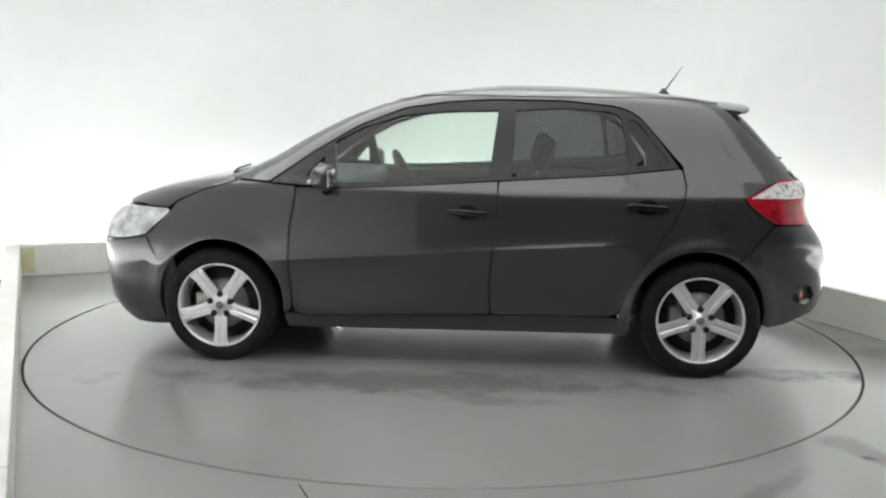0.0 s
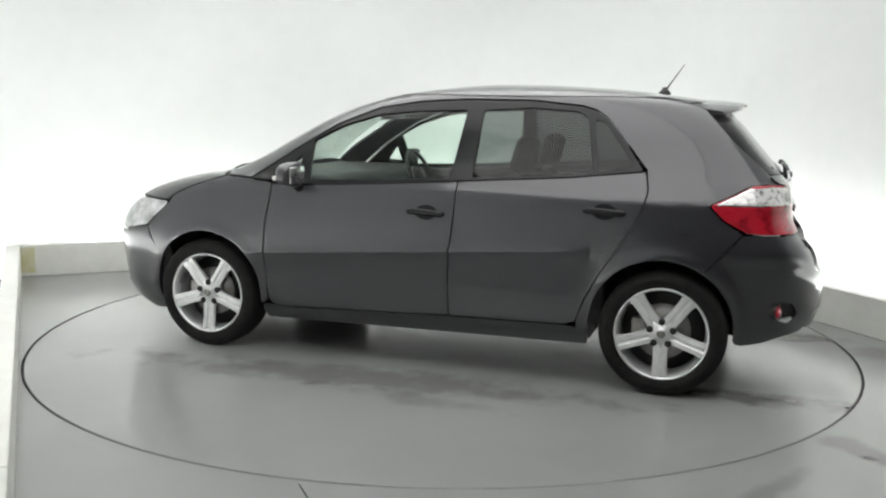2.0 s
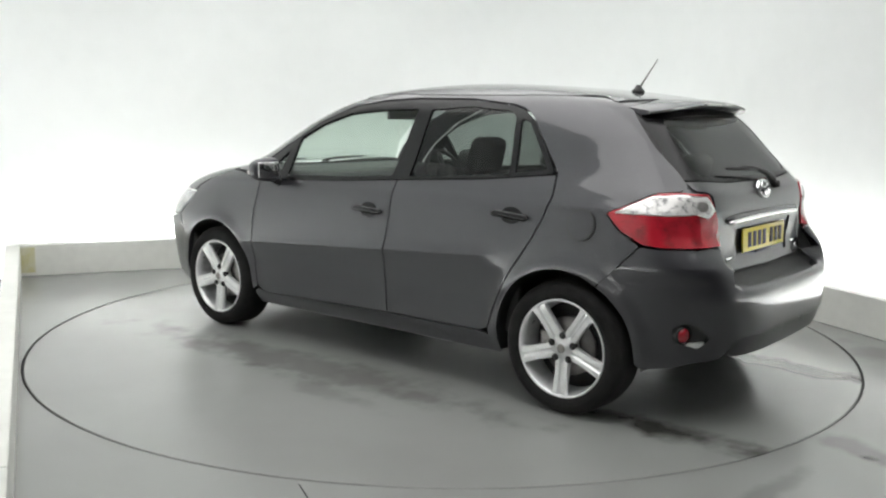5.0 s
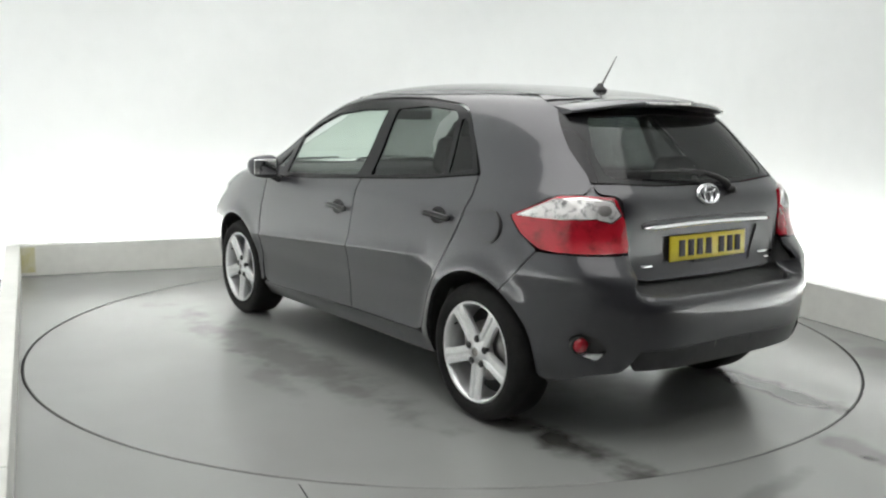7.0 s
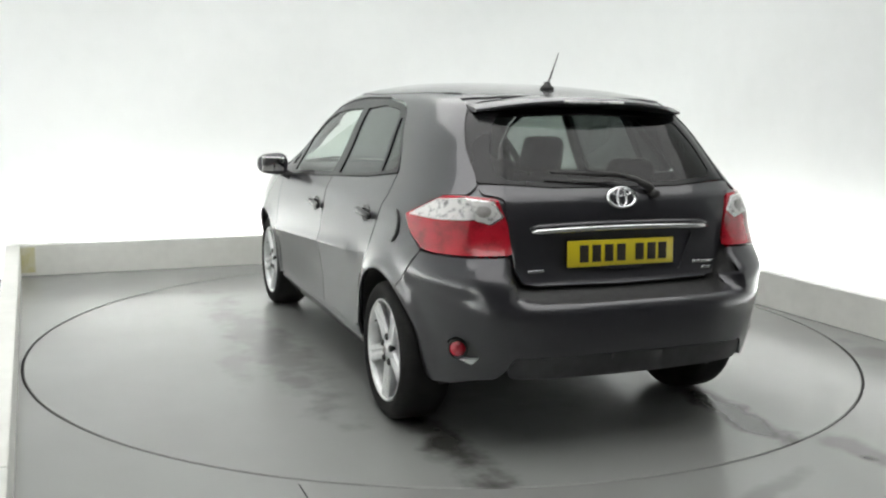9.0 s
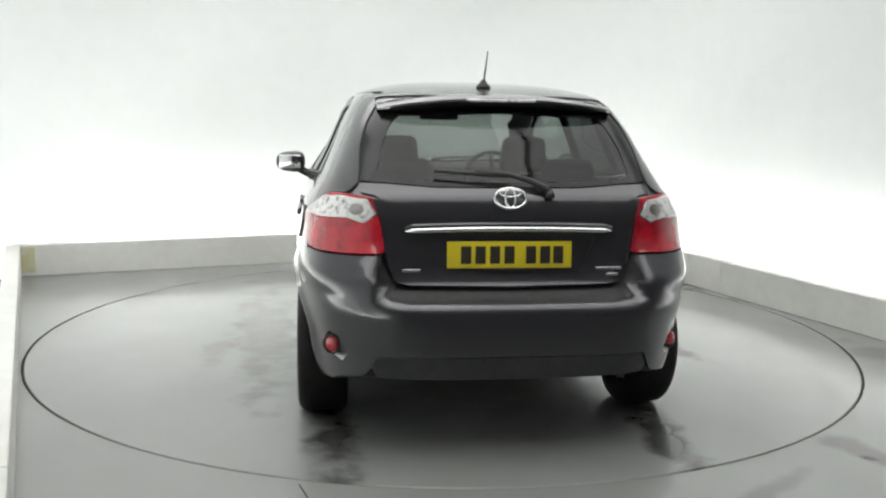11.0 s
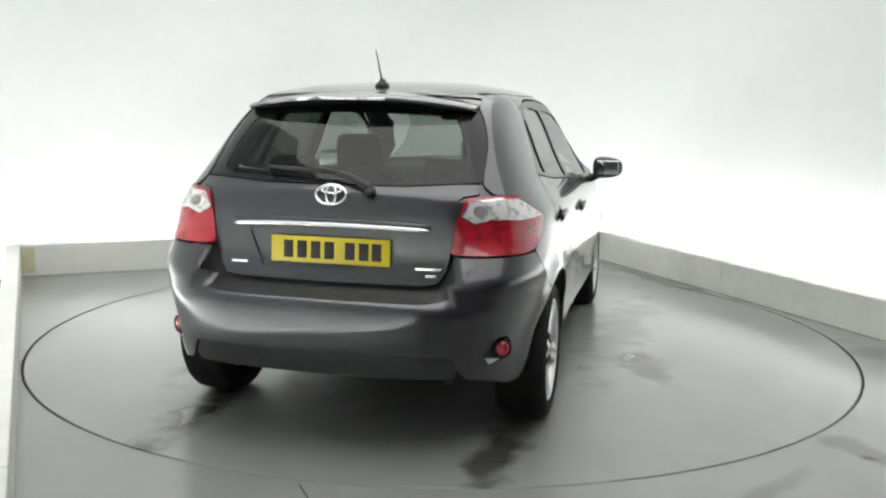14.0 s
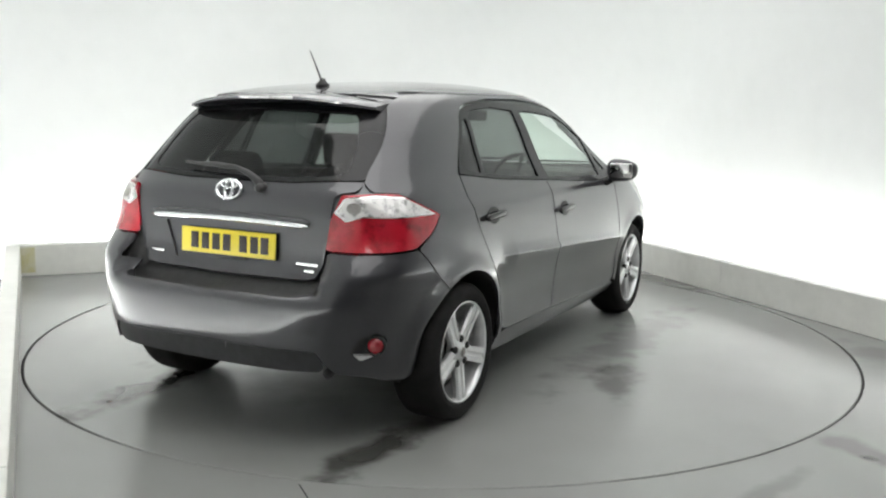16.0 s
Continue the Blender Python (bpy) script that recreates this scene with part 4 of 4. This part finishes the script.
# ---------------------------------------------------------------- wheels
def wheel_parts(x, y, s):
    """Five-spoke alloy wheel; y points out of the car."""
    tyre = part("wheel", lathe([(0.228, -0.012), (0.240, 0.004), (0.262, 0.008), (0.288, 0.006), (0.304, -0.006), (0.3135, -0.022), (0.3165, -0.05), (0.3165, -0.165), (0.312, -0.19), (0.295, -0.212), (0.228, -0.205), (0.228, -0.012)], 72), RUBBER, car,
                "black tyre on a silver five-spoke alloy rim", True, at(x, s * y, 0.3165, 0, 0, 0 if s > 0 else 180))
    for gy in (-0.065, -0.105, -0.145):
        part("tread_groove", lathe([(0.3168, gy - 0.004), (0.3172, gy), (0.3168, gy + 0.004)], 48), RUBBER, tyre)
    part("sidewall_ring", lathe([(0.268, 0.0085), (0.270, 0.0105), (0.273, 0.0085)], 64), RUBBER, tyre)
    rim = part("rim", lathe([(0.205, -0.16), (0.212, -0.06), (0.216, -0.022), (0.222, -0.004), (0.229, 0.003), (0.234, 0.000), (0.233, -0.012)], 72), ALLOY, tyre, "silver alloy rim")
    part("brake_disc", lathe([(0.05, -0.075), (0.14, -0.075), (0.14, -0.095), (0.05, -0.095)], 40), STEEL, tyre, "grey steel brake disc")
    part("brake_caliper", box(0.075, -0.115, -0.06, 0.155, -0.06, 0.06, 0.012), STEEL, tyre, "grey brake caliper")
    part("wheel_back", lathe([(0, -0.12), (0.206, -0.125), (0.206, -0.15), (0, -0.15)], 40), BLACK, tyre)
    part("hub", lathe([(0.0, -0.004), (0.020, -0.004), (0.026, -0.008), (0.030, -0.014), (0.068, -0.020), (0.078, -0.034), (0.07, -0.06), (0, -0.06)], 40), ALLOY, tyre, "silver wheel hub")
    part("centre_cap", lathe([(0.0, 0.000), (0.016, -0.001), (0.022, -0.005), (0.022, -0.01), (0, -0.01)], 24), STEEL, tyre, "grey centre cap")
    for k in range(5):
        a = radians(-90 + 72 * k)
        bm = bmesh.new()
        secs = []
        # across a spoke: two raised ribs and the shallow groove between them
        for r, w, yo in ((0.045, 0.030, -0.018), (0.075, 0.031, -0.016), (0.11, 0.030, -0.013), (0.15, 0.030, -0.009), (0.185, 0.031, -0.005), (0.205, 0.033, -0.003), (0.222, 0.038, -0.004)):
            w *= 1.22
            ring = [(-w, yo - 0.012), (-w * 0.88, yo), (-w * 0.30, yo + 0.001), (-w * 0.12, yo - 0.006), (w * 0.12, yo - 0.006), (w * 0.30, yo + 0.001), (w * 0.88, yo), (w, yo - 0.012), (w * 0.8, yo - 0.034), (-w * 0.8, yo - 0.034)]
            secs.append([bm.verts.new((r * math.cos(a) - t * math.sin(a), yy, r * math.sin(a) + t * math.cos(a))) for t, yy in ring])
        for p, q in zip(secs, secs[1:]):
            for i in range(10):
                bm.faces.new((p[i], p[(i + 1) % 10], q[(i + 1) % 10], q[i]))
        bmesh.ops.recalc_face_normals(bm, faces=bm.faces[:])
        part("spoke", bm, ALLOY, tyre, smooth=False)
        b = a + radians(36)
        part("wheel_nut", lathe([(0, 0.006), (0.012, 0.005), (0.017, 0.0), (0.018, -0.02), (0, -0.02)], 14), BLACK, tyre, "", True, pose(0.060 * math.cos(b), -0.013, 0.060 * math.sin(b)))
    part("valve", tube([(0.17, -0.03, 0.10), (0.165, -0.012, 0.097)], 0.004, 8), BLACK, tyre)
    return tyre


for s in (1, -1):
    wheel_parts(0.0, 0.862, s)
    wheel_parts(2.6, 0.862, s)

# ---------------------------------------------------------------- mirrors
for s in (1, -1):
    bm = bmesh.new()
    bmesh.ops.create_uvsphere(bm, u_segments=28, v_segments=18, radius=1)
    for v in bm.verts:
        x, y, z = v.co
        k = 0.70
        x, y, z = (math.copysign(abs(t) ** k, t) for t in (x, y, z))
        x = x * (0.075 if x > 0 else 0.035) * (1 - 0.12 * y)
        v.co = (x, y * 0.096, z * (0.068 - 0.010 * y))
    mir = part("door_mirror", bm, PAINT, car, "dark grey door mirror housing", True, at(1.985, s * 0.962, 1.022, 0, 0, -4 * s) @ Matrix.Diagonal((1, s, 1, 1)))
    part("mirror_glass", box(-0.0375, -0.070, -0.044, -0.030, 0.070, 0.044, 0.003), material("mirror_glass", (0.9, 0.9, 0.9), 0.02, 1.0), mir, "mirror glass")
    part("mirror_arm", tube([(0.03, -0.17, -0.125), (0.025, -0.13, -0.085), (0.012, -0.06, -0.052)], [0.034, 0.028, 0.026], 10), TRIM, mir, "black mirror arm")
    part("side_repeater", box(0.050, -0.03, -0.030, 0.076, 0.080, -0.004, 0.010), CLEAR, mir, "clear side repeater lens")

# ---------------------------------------------------------------- underside and exhaust
part("underbody", box(-0.30 - CX, -0.45 - CY, 0.24, 3.1 - CX, 0.45 - CY, 0.36, 0.03), BLACK, car, "black underbody")
part("sill_floor", box(0.42 - CX, -0.78 - CY, 0.19, 2.18 - CX, 0.78 - CY, 0.30, 0.02), BLACK, car, "black floor pan")
part("exhaust", tube([(-0.30 - CX, -0.48 - CY, 0.30), (-0.46 - CX, -0.49 - CY, 0.295), (-0.56 - CX, -0.50 - CY, 0.285)], 0.022, 14), BLACK, car, "dark exhaust pipe")
part("axle", tube([(0.0 - CX, -0.7 - CY, 0.30), (0.0 - CX, 0.7 - CY, 0.30)], 0.035, 10), BLACK, car)


# ---------------------------------------------------------------- cabin
def cushion(w, d, h, r=0.05, taper=0.0):
    bm = box(-d / 2, -w / 2, 0, d / 2, w / 2, h, r, 4)
    for v in bm.verts:
        v.co.y *= 1 - taper * v.co.z / h
    return bm


def seat(x, y, w, back_h, name, n_rest=1):
    base = part(name, cushion(w, 0.50, 0.20), CLOTH, car, "dark cloth car seat", True, at(x + 0.22, y, 0.36, 0, -6))
    part("seat_back", cushion(w, 0.14, back_h, 0.055, 0.14), CLOTH, base, "", True, pose(-0.24, 0, 0.12, 0, -14))
    for k in range(n_rest):
        yy = 0 if n_rest == 1 else (-0.38 + 0.76 * k / (n_rest - 1))
        hr = part("headrest", cushion(0.27, 0.10, 0.20, 0.045, 0.12), CLOTH, base, "", True, pose(-0.245 - 0.25 * (back_h + 0.03), yy, 0.15 + back_h * 0.97, 0, -10))
        for q in (-0.06, 0.06):
            part("headrest_post", tube([(-0.235 - 0.25 * (back_h - 0.03), yy + q, 0.10 + back_h * 0.95), (-0.245 - 0.25 * (back_h + 0.05), yy + q, 0.17 + back_h * 0.98)], 0.006, 8), STEEL, base)
    return base


seat(1.12, 0.36, 0.50, 0.60, "front_seat")
seat(1.12, -0.36, 0.50, 0.60, "front_seat")
seat(0.22, 0.0, 1.20, 0.52, "rear_seat", 2)
dash = part("dashboard", cushion(1.40, 0.66, 0.36, 0.08), BLACK, car, "dark dashboard", True, at(2.20, 0, 0.64))
wheel = bmesh.new()
n, k = 36, 10
rows = [[wheel.verts.new(((0.18 + 0.014 * math.cos(2 * math.pi * j / k)) * math.cos(2 * math.pi * i / n), (0.18 + 0.014 * math.cos(2 * math.pi * j / k)) * math.sin(2 * math.pi * i / n), 0.014 * math.sin(2 * math.pi * j / k))) for j in range(k)] for i in range(n)]
for i in range(n):
    for j in range(k):
        wheel.faces.new((rows[i][j], rows[(i + 1) % n][j], rows[(i + 1) % n][(j + 1) % k], rows[i][(j + 1) % k]))
bmesh.ops.recalc_face_normals(wheel, faces=wheel.faces[:])
sw = part("steering_wheel", wheel, BLACK, car, "black steering wheel", True, at(1.72, -0.36, 0.94, 0, -65))
part("steering_boss", lathe([(0, 0.02), (0.06, 0.012), (0.075, -0.02), (0, -0.03)], 24, "Z"), BLACK, sw)
for a in (0, 140, 220):
    part("steering_spoke", tube([(0.05 * math.cos(radians(a)), 0.05 * math.sin(radians(a)), 0), (0.175 * math.cos(radians(a)), 0.175 * math.sin(radians(a)), 0)], 0.014, 8), BLACK, sw)
part("rear_view_mirror", box(-0.012, -0.125, -0.032, 0.018, 0.125, 0.032, 0.012), BLACK, car, "black rear-view mirror", True, at(1.78, 0.0, 1.345, 0, 0, -12))
liner_half = [(1.66, 0.0), (1.56, 0.44), (1.2, 0.50), (0.4, 0.50), (0.05, 0.44), (-0.02, 0.0)]
panel("headliner", liner_half + [(x, -y) for x, y in reversed(liner_half) if y > 0], on_top(1.25), LINER, car, step=0.06, depth=0.01, offset=-0.03, label="pale headliner")
part("parcel_shelf", box(-0.44 - CX, -0.58 - CY, 1.00, -0.06 - CX, 0.58 - CY, 1.02, 0.006), BLACK, car, "black parcel shelf")
for s in (1, -1):
    part("door_card", box(0.30 - CX, s * 0.755 - 0.02 - CY, 0.30, 2.10 - CX, s * 0.755 + 0.02 - CY, 0.97, 0.015), BLACK, car, "dark inner door trim")


# ---------------------------------------------------------------- what turns
# the body sits on its springs
for ob in car.children:
    if not ob.name.startswith("wheel") or ob.name.startswith("wheel_housing"):
        ob.location.z += RIDE


def motions():
    rows = [(i * 0.5, pose(0, 0, 0, 0, 0, HEAD0 + SPIN * i * 0.5)) for i in range(33)]
    walk(car, rows)
    walk(table, rows)


motions()
